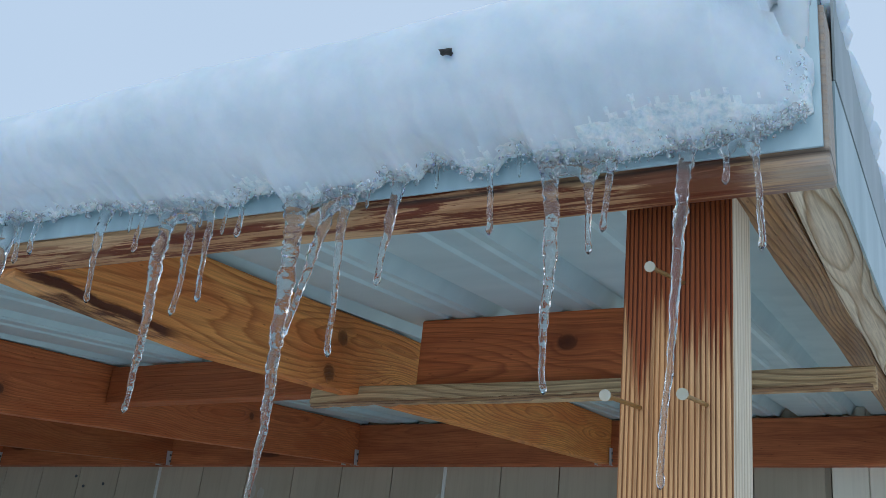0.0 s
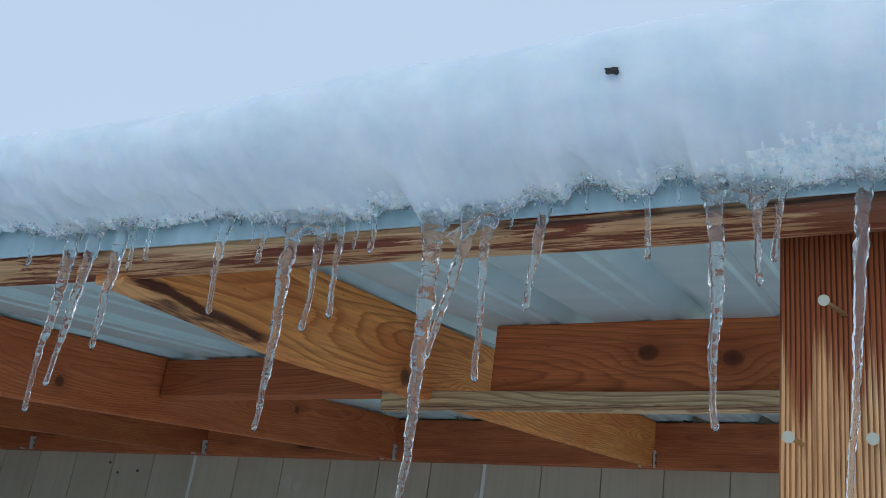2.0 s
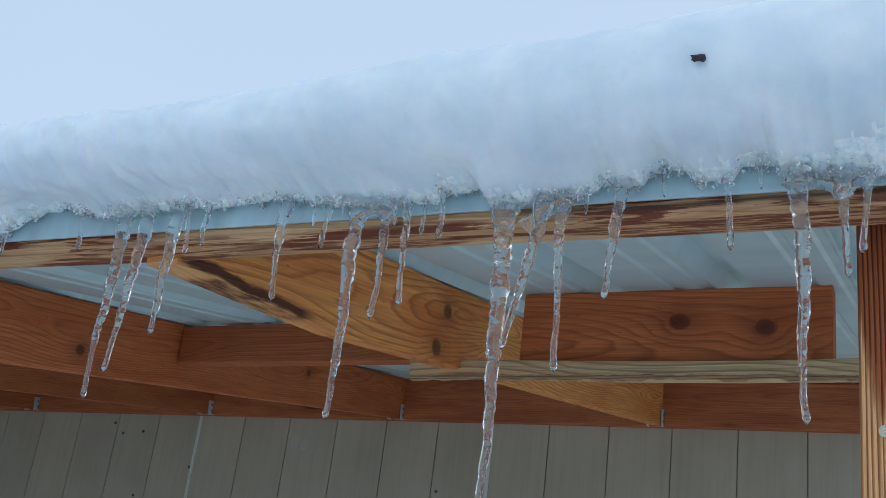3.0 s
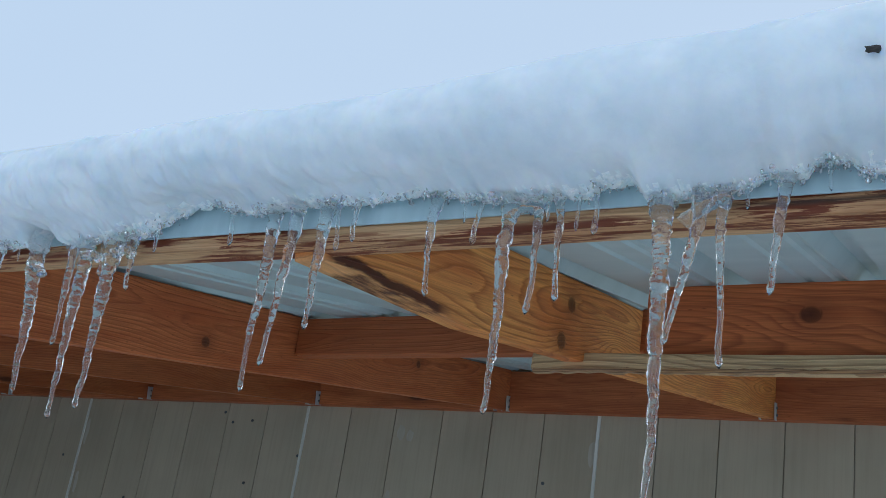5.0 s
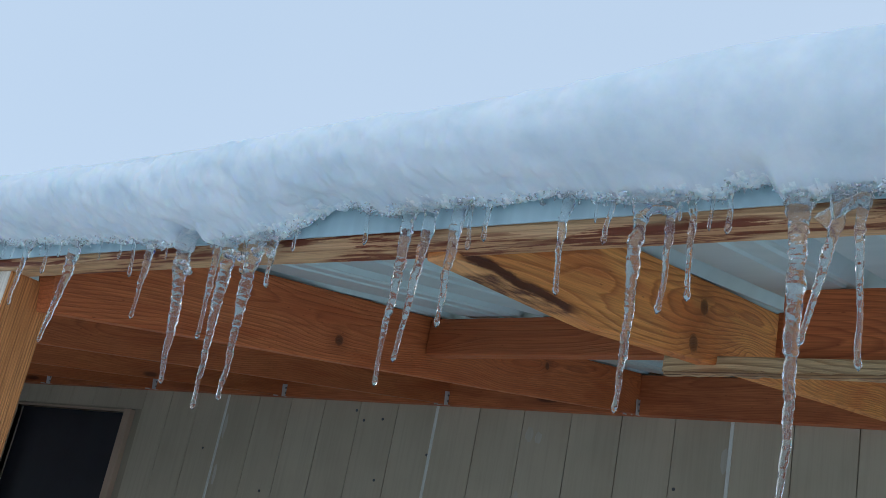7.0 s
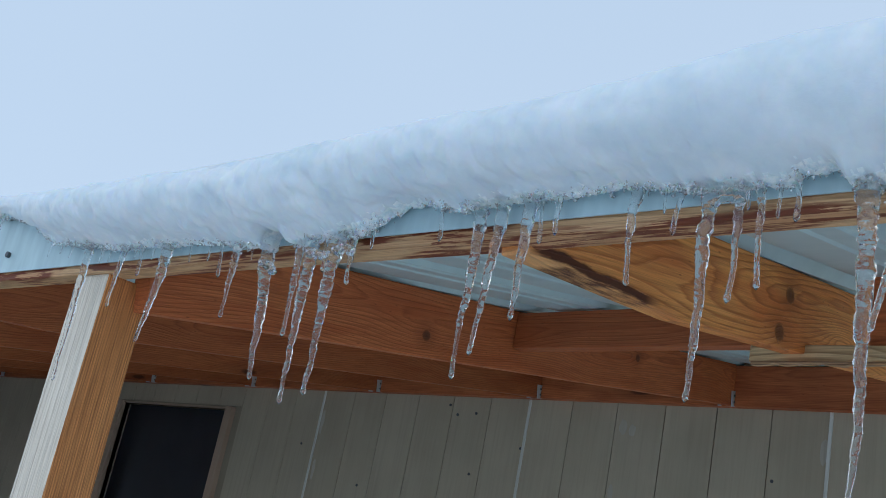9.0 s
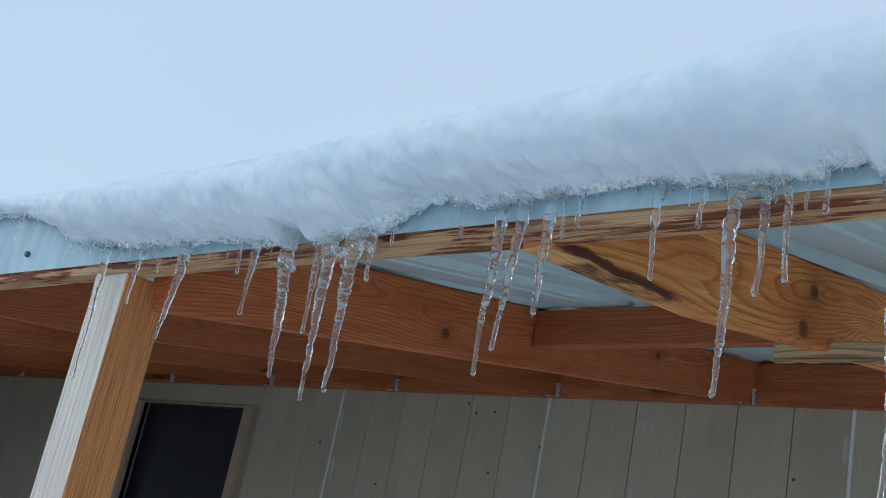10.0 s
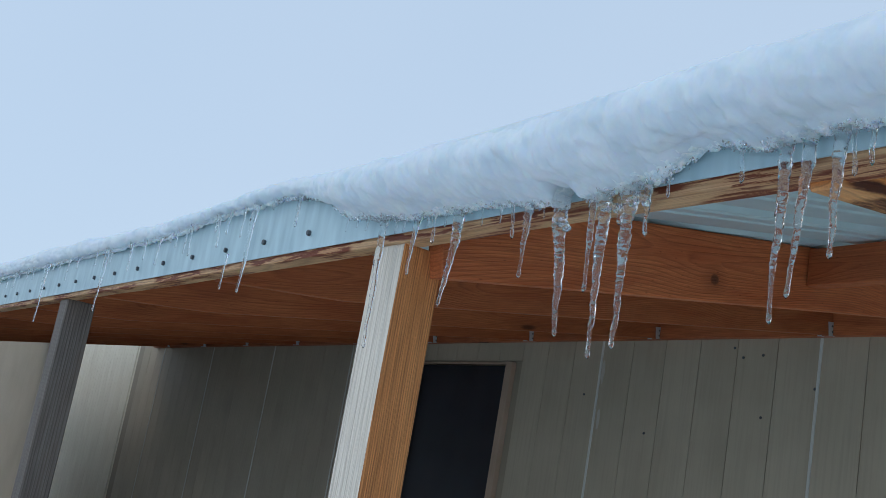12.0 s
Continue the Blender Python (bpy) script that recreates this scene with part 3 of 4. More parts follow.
# fascia board of the eave, and the barge rafter at the open end
bm = beam_bm(EAVE_X1 - EAVE_X0, 0.038, 0.14, 0.003, 0.002, 5)
bmesh.ops.translate(bm, verts=bm.verts, vec=(0, 0.038, 0))
tagged(part("fascia_board", bm, fascia_wood, m=pose(EAVE_X0, 0.0, 2.338)), "tan fascia board with dark wet streaks along the eave", "fascia board")

for x, thick, high, rise, mat, label in ((0.592, 0.044, 0.140, 0.068, barge_wood, "pale weathered barge rafter with coarse grain at the roof's end"),
                                         (0.553, 0.038, 0.074, -0.002, barge_brown, "brown rough-grained rafter beside the pale barge rafter")):
    p, q = (x, 0.042, roof_z(0.042) + rise), (x, 2.5, roof_z(2.5) + rise)
    bm = beam_bm((Vector(q) - Vector(p)).length, thick, high, 0.005, 0.004, 8)
    tagged(part("barge_rafter", bm, mat, m=along(p, q)), label, "rafter")


# ---------------------------------------------------------------- posts
def post(name, x0, x1, y0, y1, z_top, mats, label, lean=0.0):
    """A square post; mats: front, open side, rest. Local x runs down the post from its top."""
    thing = new(name)
    thing.matrix_world = pose((x0 + x1) / 2, (y0 + y1) / 2, z_top, 0, 90 + lean, 0)
    tagged(thing, label, "post", "posts of the lean-to")
    w, d = x1 - x0, y1 - y0
    bm = box_bm(0, z_top + 0.02, -d / 2, d / 2, -w / 2, w / 2, 0.004, cuts=24)
    bm.faces.ensure_lookup_table()
    for v in bm.verts:
        n = noise.noise_vector(Vector((v.co.x * 2, v.co.y * 8, v.co.z * 8 + x0)))
        v.co += Vector((0, n.y, n.z)) * 0.0012
    bm.normal_update()
    for f in bm.faces:
        if f.normal.y < -0.7:
            f.material_index = 0
        elif f.normal.z > 0.7:
            f.material_index = 1
        else:
            f.material_index = 2
    part("shaft", bm, mats, thing)
    return thing


post_1 = post("wooden_post", 0.469, 0.556, 0.074, 0.150, 2.290, (post_orange, post_pale, post_orange), "orange grooved softwood post with nails and a wet dark top")
post_2 = post("wooden_post", -1.056, -0.962, 0.006, 0.084, 2.199, (post_white, post_orange2, post_orange2), "softwood post with a pale weathered front and an orange side")
post_3 = post("wooden_post", -3.10, -3.005, 0.010, 0.10, 2.199, (post_grey, post_grey, post_grey), "grey-brown weathered post under the eave")
post_4 = post("wooden_post", -5.20, -5.105, 0.010, 0.10, 2.199, (post_grey, post_grey, post_grey), "grey-brown weathered post under the eave")


def nail(base, head, parent):
    """A nail half driven into the post's front."""
    a, b = Vector(base), Vector(head)
    d = b - a
    bm = cylinder_bm(0.0017, d.length, 8)
    m = look(a + d * 0.5, b + d).to_3x3().to_4x4()
    m.translation = a + d * 0.5
    back = parent.matrix_world.inverted()
    n = part("nail", bm, brass_metal, parent, "half-driven rusty nail")
    n.matrix_basis = back @ m
    hb = cylinder_bm(0.0040, 0.0016, 14)
    bmesh.ops.translate(hb, verts=hb.verts, vec=(0, 0, -d.length / 2))
    part("nail_head", hb, nail_metal, n)


bpy.context.view_layer.update()
nail((0.518, 0.078, 2.150), (0.511, 0.001, 2.132), post_1)
nail((0.486, 0.078, 2.05), (0.493, -0.034, 2.025), post_1)
nail((0.536, 0.078, 2.051), (0.5425, -0.026, 2.027), post_1)

# ---------------------------------------------------------------- roof: ribbed sheets, eave trim, rake trim
lean_to_roof = new("metal_roof")
tagged(lean_to_roof, "ribbed pale blue-grey metal roof sheets on the lean-to", "roof")
RIB = 0.2033


def sheet_bm(x0, n):
    """A ribbed sheet n ribs wide, from eave to wall; trapezoid ribs with two low swages between."""
    prof = []
    for i in range(n):
        x = x0 + i * RIB
        prof += [(x, 0), (x + 0.070, 0), (x + 0.075, 0.004), (x + 0.085, 0.004), (x + 0.090, 0), (x + 0.118, 0), (x + 0.123, 0.004), (x + 0.133, 0.004), (x + 0.138, 0),
                 (x + 0.142, 0.0), (x + 0.158, 0.026), (x + 0.182, 0.026), (x + 0.198, 0.0)]
    prof.append((x0 + n * RIB + 0.002, 0))
    prof = [q for q in prof if q[0] < 0.634]
    bm = bmesh.new()
    rows = []
    for y in (0.040, 0.7, 1.4, 2.1, 2.555):
        for t in (0.0015, 0.003):
            rows.append([bm.verts.new((x, y, roof_z(y) + z + t)) for x, z in prof])
    for k in range(0, len(rows) - 2, 2):
        for i in range(len(prof) - 1):
            bm.faces.new((rows[k][i], rows[k + 2][i], rows[k + 2][i + 1], rows[k][i + 1]))
            bm.faces.new((rows[k + 1][i], rows[k + 1][i + 1], rows[k + 3][i + 1], rows[k + 3][i]))
    for i in range(len(prof) - 1):
        bm.faces.new((rows[0][i], rows[0][i + 1], rows[1][i + 1], rows[1][i]))
        bm.faces.new((rows[-2][i], rows[-1][i], rows[-1][i + 1], rows[-2][i + 1]))
    return bm


x = 0.675 - 4 * RIB
while x > EAVE_X0 - 0.2:
    part("roof_sheet", sheet_bm(x, 4), roof_metal, lean_to_roof)
    x -= 4 * RIB

# folded trim over the fascia
trim = part("eave_trim", box_bm(EAVE_X0, EAVE_X1 - 0.004, -0.0045, -0.0022, 2.212, 2.345, 0.0006, cuts=40), trim_metal, lean_to_roof, "ice-blue folded metal eave trim")
bm = box_bm(EAVE_X0, EAVE_X1 - 0.004, -0.0045, 0.06, 2.3455, 2.3475)
part("trim_cap", bm, trim_metal, lean_to_roof)
for i in range(14):
    sb = cylinder_bm(0.0055, 0.006, 6)
    bmesh.ops.rotate(sb, verts=sb.verts, matrix=Matrix.Rotation(radians(90), 3, "X"))
    bmesh.ops.translate(sb, verts=sb.verts, vec=(-1.297 - i * 0.2, -0.0075, 2.244))
    part("screw", sb, screw_metal, trim)

# rake trim down the open end: lower face and folded upper band
for xa, za, xb, zb, mat, label in ((0.6365, -0.088, 0.6375, 0.000, rake_metal, "pale metal rake trim"), (0.6385, 0.001, 0.6395, 0.085, band_metal, "grey folded rake trim band")):
    bm = bmesh.new()
    vs = [bm.verts.new((x, y, roof_z(y) + z)) for y in (0.0385, 2.55) for x, z in ((xa, za), (xa + 0.002, za), (xb + 0.002, zb), (xb, zb))]
    for i in range(4):
        bm.faces.new((vs[i], vs[(i + 1) % 4], vs[4 + (i + 1) % 4], vs[4 + i]))
    bm.faces.new(vs[3::-1])
    bm.faces.new(vs[4:])
    bmesh.ops.recalc_face_normals(bm, faces=bm.faces)
    part("rake_trim", bm, mat, lean_to_roof, label)


# ---------------------------------------------------------------- snow on the roof
LIP = [(-9.7, 2.315), (-2.84, 2.309), (-2.08, 2.300), (-1.73, 2.315), (-1.444, 2.322), (-1.304, 2.308), (-1.206, 2.288), (-1.123, 2.247), (-0.905, 2.223), (-0.70, 2.220), (-0.603, 2.208),
       (-0.551, 2.206), (-0.539, 2.227), (-0.518, 2.224), (-0.496, 2.203), (-0.383, 2.208), (-0.330, 2.228), (-0.291, 2.238), (-0.226, 2.225), (-0.026, 2.230), (0.06, 2.216), (0.143, 2.214), (0.150, 2.224),
       (0.183, 2.225), (0.195, 2.207), (0.265, 2.209), (0.290, 2.222), (0.320, 2.219), (0.326, 2.228), (0.352, 2.227), (0.363, 2.216), (0.388, 2.214), (0.397, 2.227), (0.419, 2.225), (0.426, 2.215),
       (0.490, 2.214), (0.511, 2.216), (0.580, 2.218), (0.603, 2.223), (0.618, 2.228), (0.630, 2.238)]


def lip(x):
    """Height of the snow's lower lip, how far the snow bulges out, and how thin it lies, along the eave."""
    x = max(-9.69, min(0.629, x))
    for (xa, za), (xb, zb) in zip(LIP, LIP[1:]):
        if xa <= x <= xb:
            t = (x - xa) / (xb - xa)
            break
    z = za + (zb - za) * t + 0.003 * noise.noise(Vector((x * 70.0, 1.3, 0))) + 0.002 * noise.noise(Vector((x * 160.0, 4.3, 0)))
    thin = min(1.0, max(0.0, (-0.85 - x) / 0.55))
    thin = thin * thin * (3 - 2 * thin)
    end = min(1.0, max(0.0, (x - 0.585) / 0.045))
    out = 0.106 * (1 - thin) + 0.040 * thin + 0.008 * noise.noise(Vector((x * 4.0, 5.0, 0)))
    return z + 0.004, out * (1 - 0.7 * end * end), thin


def soft_lip(x):
    """The lip's height, evened out over a hand's width."""
    return sum(lip(x + d)[0] for d in (-0.12, -0.08, -0.04, 0.0, 0.04, 0.08, 0.12)) / 7


TOP = [(-9.7, 2.392), (-3.8, 2.388), (-1.9, 2.352), (-1.35, 2.356), (-0.95, 2.330), (-0.6, 2.322), (0.0, 2.337), (0.25, 2.355), (0.45, 2.368), (0.64, 2.372)]
# small hollows melted into the snow's face: x, z, radius, depth
HOLLOWS = [(0.165, 2.216, 0.004, 0.010), (0.158, 2.222, 0.0035, 0.009), (0.372, 2.270, 0.010, 0.004), (-0.125, 2.224, 0.004, 0.010), (-0.165, 2.220, 0.0035, 0.010), (-0.195, 2.222, 0.004, 0.010)]


def between(table, x):
    for (xa, za), (xb, zb) in zip(table, table[1:]):
        if x <= xb:
            t = max(0.0, (x - xa) / (xb - xa))
            return za + (zb - za) * t * t * (3 - 2 * t)
    return table[-1][1]


def resampled(points, count):
    """Points evenly spaced along a rounded line through the given ones."""
    for _ in range(2):
        cut = [points[0]]
        for (ya, za), (yb, zb) in zip(points, points[1:]):
            cut += [(0.75 * ya + 0.25 * yb, 0.75 * za + 0.25 * zb), (0.25 * ya + 0.75 * yb, 0.25 * za + 0.75 * zb)]
        points = cut + [points[-1]]
    way = [0.0]
    for a, b in zip(points, points[1:]):
        way.append(way[-1] + math.dist(a, b))
    want = np.linspace(0.0, way[-1], count)
    return list(zip(np.interp(want, way, [p[0] for p in points]), np.interp(want, way, [p[1] for p in points]))), way[-1]


def snow_bm():
    bm = bmesh.new()
    xs = [0.630]
    while xs[-1] > EAVE_X0:
        xs.append(xs[-1] - (0.0017 if xs[-1] > -1.1 else 0.004 if xs[-1] > -2.2 else 0.012 if xs[-1] > -4.5 else 0.05))
    COUNT = 44
    rows, crusty = [], []
    for x in xs:
        z0, out, thin = lip(x)
        top = between(TOP, x) + 0.005 * noise.noise(Vector((x * 2.3, 9, 0)))
        flat = soft_lip(x)
        tall = top - flat
        face = [(-0.0065, z0 + 0.010), (-0.009, z0), (-0.014, z0 - 0.001), (-0.020, 0.9 * z0 + 0.1 * flat + 0.001), (-0.32 * out - 0.003, 0.6 * z0 + 0.4 * flat + 0.003), (-0.48 * out, 0.25 * z0 + 0.75 * flat + 0.007)]
        face += [(-w * out, flat + tall * h) for w, h in ((0.64, 0.08), (0.77, 0.14), (0.88, 0.21), (0.96, 0.31), (1.0, 0.43), (0.98, 0.55), (0.90, 0.66), (0.76, 0.76), (0.57, 0.85), (0.32, 0.93), (0.0, 1.0))]
        face, size = resampled(face, COUNT)
        crust_wide = 0.026 + 0.022 * noise.noise(Vector((x * 9, 2.2, 0))) + 0.030 * min(1.0, max(0.0, (x - 0.36) / 0.2))
        clump = 0.35 + 1.0 * min(1.0, max(0.0, (0.10 - x) / 0.4))
        row = [bm.verts.new((x, 0.045, 2.349)), bm.verts.new((x, -0.0062, 2.349))]
        for j, (y, z) in enumerate(face):
            a, b = face[max(0, j - 1)], face[min(COUNT - 1, j + 1)]
            d = math.dist(a, b) or 1.0
            ny, nz = -(b[1] - a[1]) / d, (b[0] - a[0]) / d
            p = Vector((x, y, z))
            s = size * j / (COUNT - 1)
            puff = 0.35 - noise.voronoi(p * 44)[0][0] ** 2
            puff2 = 0.35 - noise.voronoi(p * 95 + Vector((3, 1, 7)))[0][0] ** 2
            k = clump * (0.0060 * puff + 0.0034 * puff2 + 0.0020 * noise.noise(p * 30)) + 0.006 * noise.noise(p * 7) + 0.0012 * noise.noise(p * 60)
            rough = max(0.0, 1 - s / (crust_wide + 0.008))
            k += rough * (0.0042 * noise.noise(p * 170) + 0.0030 * noise.noise(p * 420))
            if j < 3:
                k *= 0.5
            for hx, hz, hr, deep in HOLLOWS:
                if abs(x - hx) < 3 * hr:
                    away = math.hypot(x - hx, z - hz) / hr * (1 + 0.5 * noise.noise(p * 300))
                    k -= deep * math.exp(-away * away)
            # worn back from the trim beside the corner
            if x > 0.56:
                lower = min(1.0, max(0.0, (2.293 - z) / 0.010))
                edge = 0.601 + 0.007 * noise.noise(Vector((0.5, 2.0, z * 60))) - 0.05 * max(0.0, z - 2.34) + 0.030 * lower
                bare = min(1.0, max(0.0, (x - edge) / 0.004))
                thinning = 0.55 * min(1.0, max(0.0, (x - 0.575) / 0.045)) * lower
                row_y = (y + ny * k) * (1 - thinning)
                p = Vector((x, row_y + (0.030 - row_y) * bare, min(z + nz * k, 2.335) if bare > 0.5 else z + nz * k))
            else:
                p = Vector((x, y + ny * k, z + nz * k))
            row.append(bm.verts.new(p))
        row += [bm.verts.new((x, y, z)) for y, z in ((0.08, top + 0.034), (0.25, top + 0.075), (0.7, top + 0.165), (1.5, top + 0.31), (2.5, top + 0.49), (2.55, roof_z(2.55) + 0.03))]
        rows.append(row)
        crusty.append(2 + int(COUNT * min(0.6, max(0.0, crust_wide + 0.010 * noise.noise(Vector((x * 130, 0, 0)))) / size)))
    for r0, r1, wide in zip(rows, rows[1:], crusty):
        for j in range(len(r0) - 1):
            f = bm.faces.new((r0[j], r0[j + 1], r1[j + 1], r1[j]))
            f.material_index = 1 if 2 <= j < wide + 2 * noise.noise(r0[j].co * 200) else 0
    bm.faces.new(rows[0][::-1])
    bm.faces.new(rows[-1])
    bmesh.ops.recalc_face_normals(bm, faces=bm.faces)
    return bm


snow = tagged(part("roof_snow", snow_bm(), [snow_white, crust], smooth=True), "thick packed snow bulging over the eave of the metal roof", "snow", kind="stuff")


# snow left along the top of the rake trim
bm = bmesh.new()
rings = []
for i in range(90):
    y = 0.06 + i * 0.018
    r = max(0.004, 0.016 + 0.014 * noise.noise(Vector((y * 9, 3, 1))) + 0.006 * noise.noise(Vector((y * 40, 8, 1))))
    rings.append([bm.verts.new((0.630 + 1.1 * r * math.cos(a), y, roof_z(y) + 0.088 + r * math.sin(a))) for a in [2 * math.pi * k / 10 for k in range(10)]])
for a, c in zip(rings, rings[1:]):
    for k in range(10):
        bm.faces.new((a[k], a[(k + 1) % 10], c[(k + 1) % 10], c[k]))
bm.faces.new(rings[0])
bm.faces.new(rings[-1][::-1])
bmesh.ops.recalc_face_normals(bm, faces=bm.faces)
tagged(part("rake_snow", bm, snow_white, smooth=True), "ragged strip of snow on the rake trim", "snow", kind="stuff")


# ---------------------------------------------------------------- icicles
def icicle(x0, z0, x1, z1, r, seed, y=-0.020):
    """A clear icicle from its root to its tip: tapered, knobbly, slightly bent, with a drop at the tip."""
    root = max(z0 + 0.012, min(z0 + 0.045, lip(x0)[0] + 0.010))
    length = math.hypot(x1 - x0, root - z1)
    n = max(10, int(length / 0.0018))
    sides = 18
    bm = bmesh.new()
    rings = []
    for i in range(n + 1):
        t = i / n
        d = t * length
        taper = 0.92 * ((1 - t) ** 1.1 * 0.66 + 0.17)
        flare = max(0.0, 1 - d / min(0.035, 0.4 * length)) ** 2
        knob = 1 + 0.22 * noise.noise(Vector((d * 65, seed * 3.1, 0))) + 0.20 * noise.noise(Vector((d * 210, seed * 1.7, 4)))
        tip = r * taper * knob
        tip = max(tip, min(0.0022, r * 0.5))
        if d > length - 0.003:
            tip *= max(0.25, math.sqrt(max(0.0, (length - d) / 0.003)))
        elif length - d < 0.008 and length > 0.05:
            tip *= 1.18
        bend = 0.0045 * noise.noise(Vector((d * 9, seed, 2))) + 0.0015 * noise.noise(Vector((d * 40, seed, 6)))
        fade = min(1, 4 * t)
        cx = x0 + (x1 - x0) * t + bend * fade
        cy = y + 0.6 * bend * fade
        cz = root - (root - z1) * t
        ring = []
        for k in range(sides):
            a = 2 * math.pi * k / sides
            w = 1.04 + 0.20 * noise.noise(Vector((math.cos(a) * 1.1 + seed, math.sin(a) * 1.1, d * 28))) + 0.24 * noise.noise(Vector((math.cos(a) * 2.4, math.sin(a) * 2.4 + seed, d * 190)))
            ring.append(bm.verts.new((cx + tip * w * (1 + 0.9 * flare) * math.cos(a), cy + tip * w * (1 + 0.3 * flare) * math.sin(a), cz)))
        rings.append(ring)
    for a, b in zip(rings, rings[1:]):
        for k in range(sides):
            bm.faces.new((a[k], a[(k + 1) % sides], b[(k + 1) % sides], b[k]))
    bm.faces.new(rings[0])
    bm.faces.new(rings[-1][::-1])
    bmesh.ops.recalc_face_normals(bm, faces=bm.faces)
    if length > 0.16:
        label = "long clear knobbly icicle hanging from the snowy eave"
    elif length > 0.06:
        label = "slender clear icicle hanging from the snowy eave"
    else:
        label = "short stubby icicle hanging from the snowy eave"
    return tagged(part("icicle", bm, clear_ice, smooth=True), label, "icicle", "icicles along the eave")


# root x, root z, tip x, tip z, radius, seed
icicle(0.543, 2.213, 0.526, 1.966, 0.0072, 1)
icicle(0.568, 2.208, 0.569, 2.181, 0.0042, 2)
icicle(0.59, 2.207, 0.594, 2.128, 0.0046, 3)
icicle(0.487, 2.203, 0.481, 2.153, 0.006, 4)
icicle(0.468, 2.196, 0.471, 2.136, 0.0077, 5)
icicle(0.436, 2.204, 0.446, 2.031, 0.01, 6)
icicle(0.386, 2.204, 0.389, 2.16, 0.0044, 7)
icicle(0.307, 2.207, 0.297, 2.124, 0.0079, 8)
icicle(0.258, 2.194, 0.261, 2.067, 0.0066, 9)
icicle(0.208, 2.199, 0.214, 1.94, 0.0112, 10)
icicle(0.244, 2.196, 0.217, 2.085, 0.0092, 11)
icicle(0.15, 2.203, 0.151, 2.181, 0.0045, 12)
icicle(0.133, 2.204, 0.136, 2.185, 0.0031, 13)
icicle(0.115, 2.204, 0.121, 2.123, 0.0057, 14)
icicle(0.097, 2.202, 0.096, 2.112, 0.0073, 15)
icicle(0.07, 2.2, 0.068, 2.026, 0.0106, 16)
icicle(-0.006, 2.221, -0.007, 2.131, 0.0078, 17)
icicle(0.04, 2.201, 0.03, 2.179, 0.0043, 18)
icicle(-0.099, 2.206, -0.099, 2.188, 0.0044, 19)
icicle(-0.133, 2.205, -0.135, 2.101, 0.0105, 20)
icicle(-0.122, 2.203, -0.116, 2.18, 0.0039, 21)
icicle(-0.169, 2.21, -0.178, 2.065, 0.0096, 22)
icicle(-0.199, 2.209, -0.196, 2.04, 0.0092, 23)
icicle(-0.257, 2.227, -0.253, 2.192, 0.0042, 24)
icicle(-0.389, 2.183, -0.385, 2.147, 0.0077, 25)
icicle(-0.417, 2.188, -0.417, 2.017, 0.0124, 26)
icicle(-0.464, 2.19, -0.452, 2.005, 0.0114, 27)
icicle(-0.481, 2.187, -0.477, 2.086, 0.0074, 28)
icicle(-0.438, 2.182, -0.431, 2.165, 0.0046, 29)
icicle(-0.546, 2.183, -0.517, 2.032, 0.014, 30)
icicle(-0.61, 2.196, -0.611, 2.112, 0.008, 31)
icicle(-0.648, 2.194, -0.641, 2.168, 0.0045, 32)
icicle(-0.775, 2.206, -0.788, 2.08, 0.0115, 33)
icicle(-0.846, 2.201, -0.838, 2.179, 0.0051, 34)
icicle(-0.887, 2.208, -0.895, 2.134, 0.0069, 35)
icicle(-0.996, 2.201, -0.986, 2.021, 0.0092, 36)
icicle(-1.514, 2.303, -1.53, 2.135, 0.0094, 37, -0.03)
icicle(-2.527, 2.29, -2.543, 2.131, 0.0075, 38, -0.03)
icicle(-1.624, 2.179, -1.627, 2.146, 0.0042, 39, -0.03)
icicle(-1.714, 2.313, -1.698, 2.244, 0.0038, 40, -0.03)
icicle(-1.879, 2.303, -1.864, 2.238, 0.004, 41, -0.03)
icicle(-1.305, 2.293, -1.307, 2.26, 0.0037, 42, -0.03)
icicle(-2.319, 2.282, -2.315, 2.232, 0.0047, 43, -0.03)
icicle(-1.971, 2.303, -1.968, 2.267, 0.0042, 44, -0.03)
icicle(-3.211, 2.275, -3.226, 2.117, 0.0081, 45, -0.03)
# short drips along the thin snow over the bare trim, and between the long ones
rng = random.Random(5)
for i in range(26):
    x = -1.25 - 3.0 * (i + rng.uniform(0.1, 0.9)) / 26
    z = lip(x)[0] - 0.012
    icicle(x, z, x + rng.uniform(-0.006, 0.006), z - rng.uniform(0.012, 0.060), rng.uniform(0.0030, 0.0060), 60 + i, -0.028)
for i, x in enumerate((-1.13, -1.09, -1.05, -0.955, -0.93, -0.86, -0.81, -0.72, -0.675, -0.58, -0.36, 0.02, 0.105, 0.275, 0.335, 0.41)):
    z = lip(x)[0] - 0.012
    icicle(x, z, x + rng.uniform(-0.003, 0.003), z - rng.uniform(0.006, 0.018), rng.uniform(0.0020, 0.0034), 90 + i, -0.018)


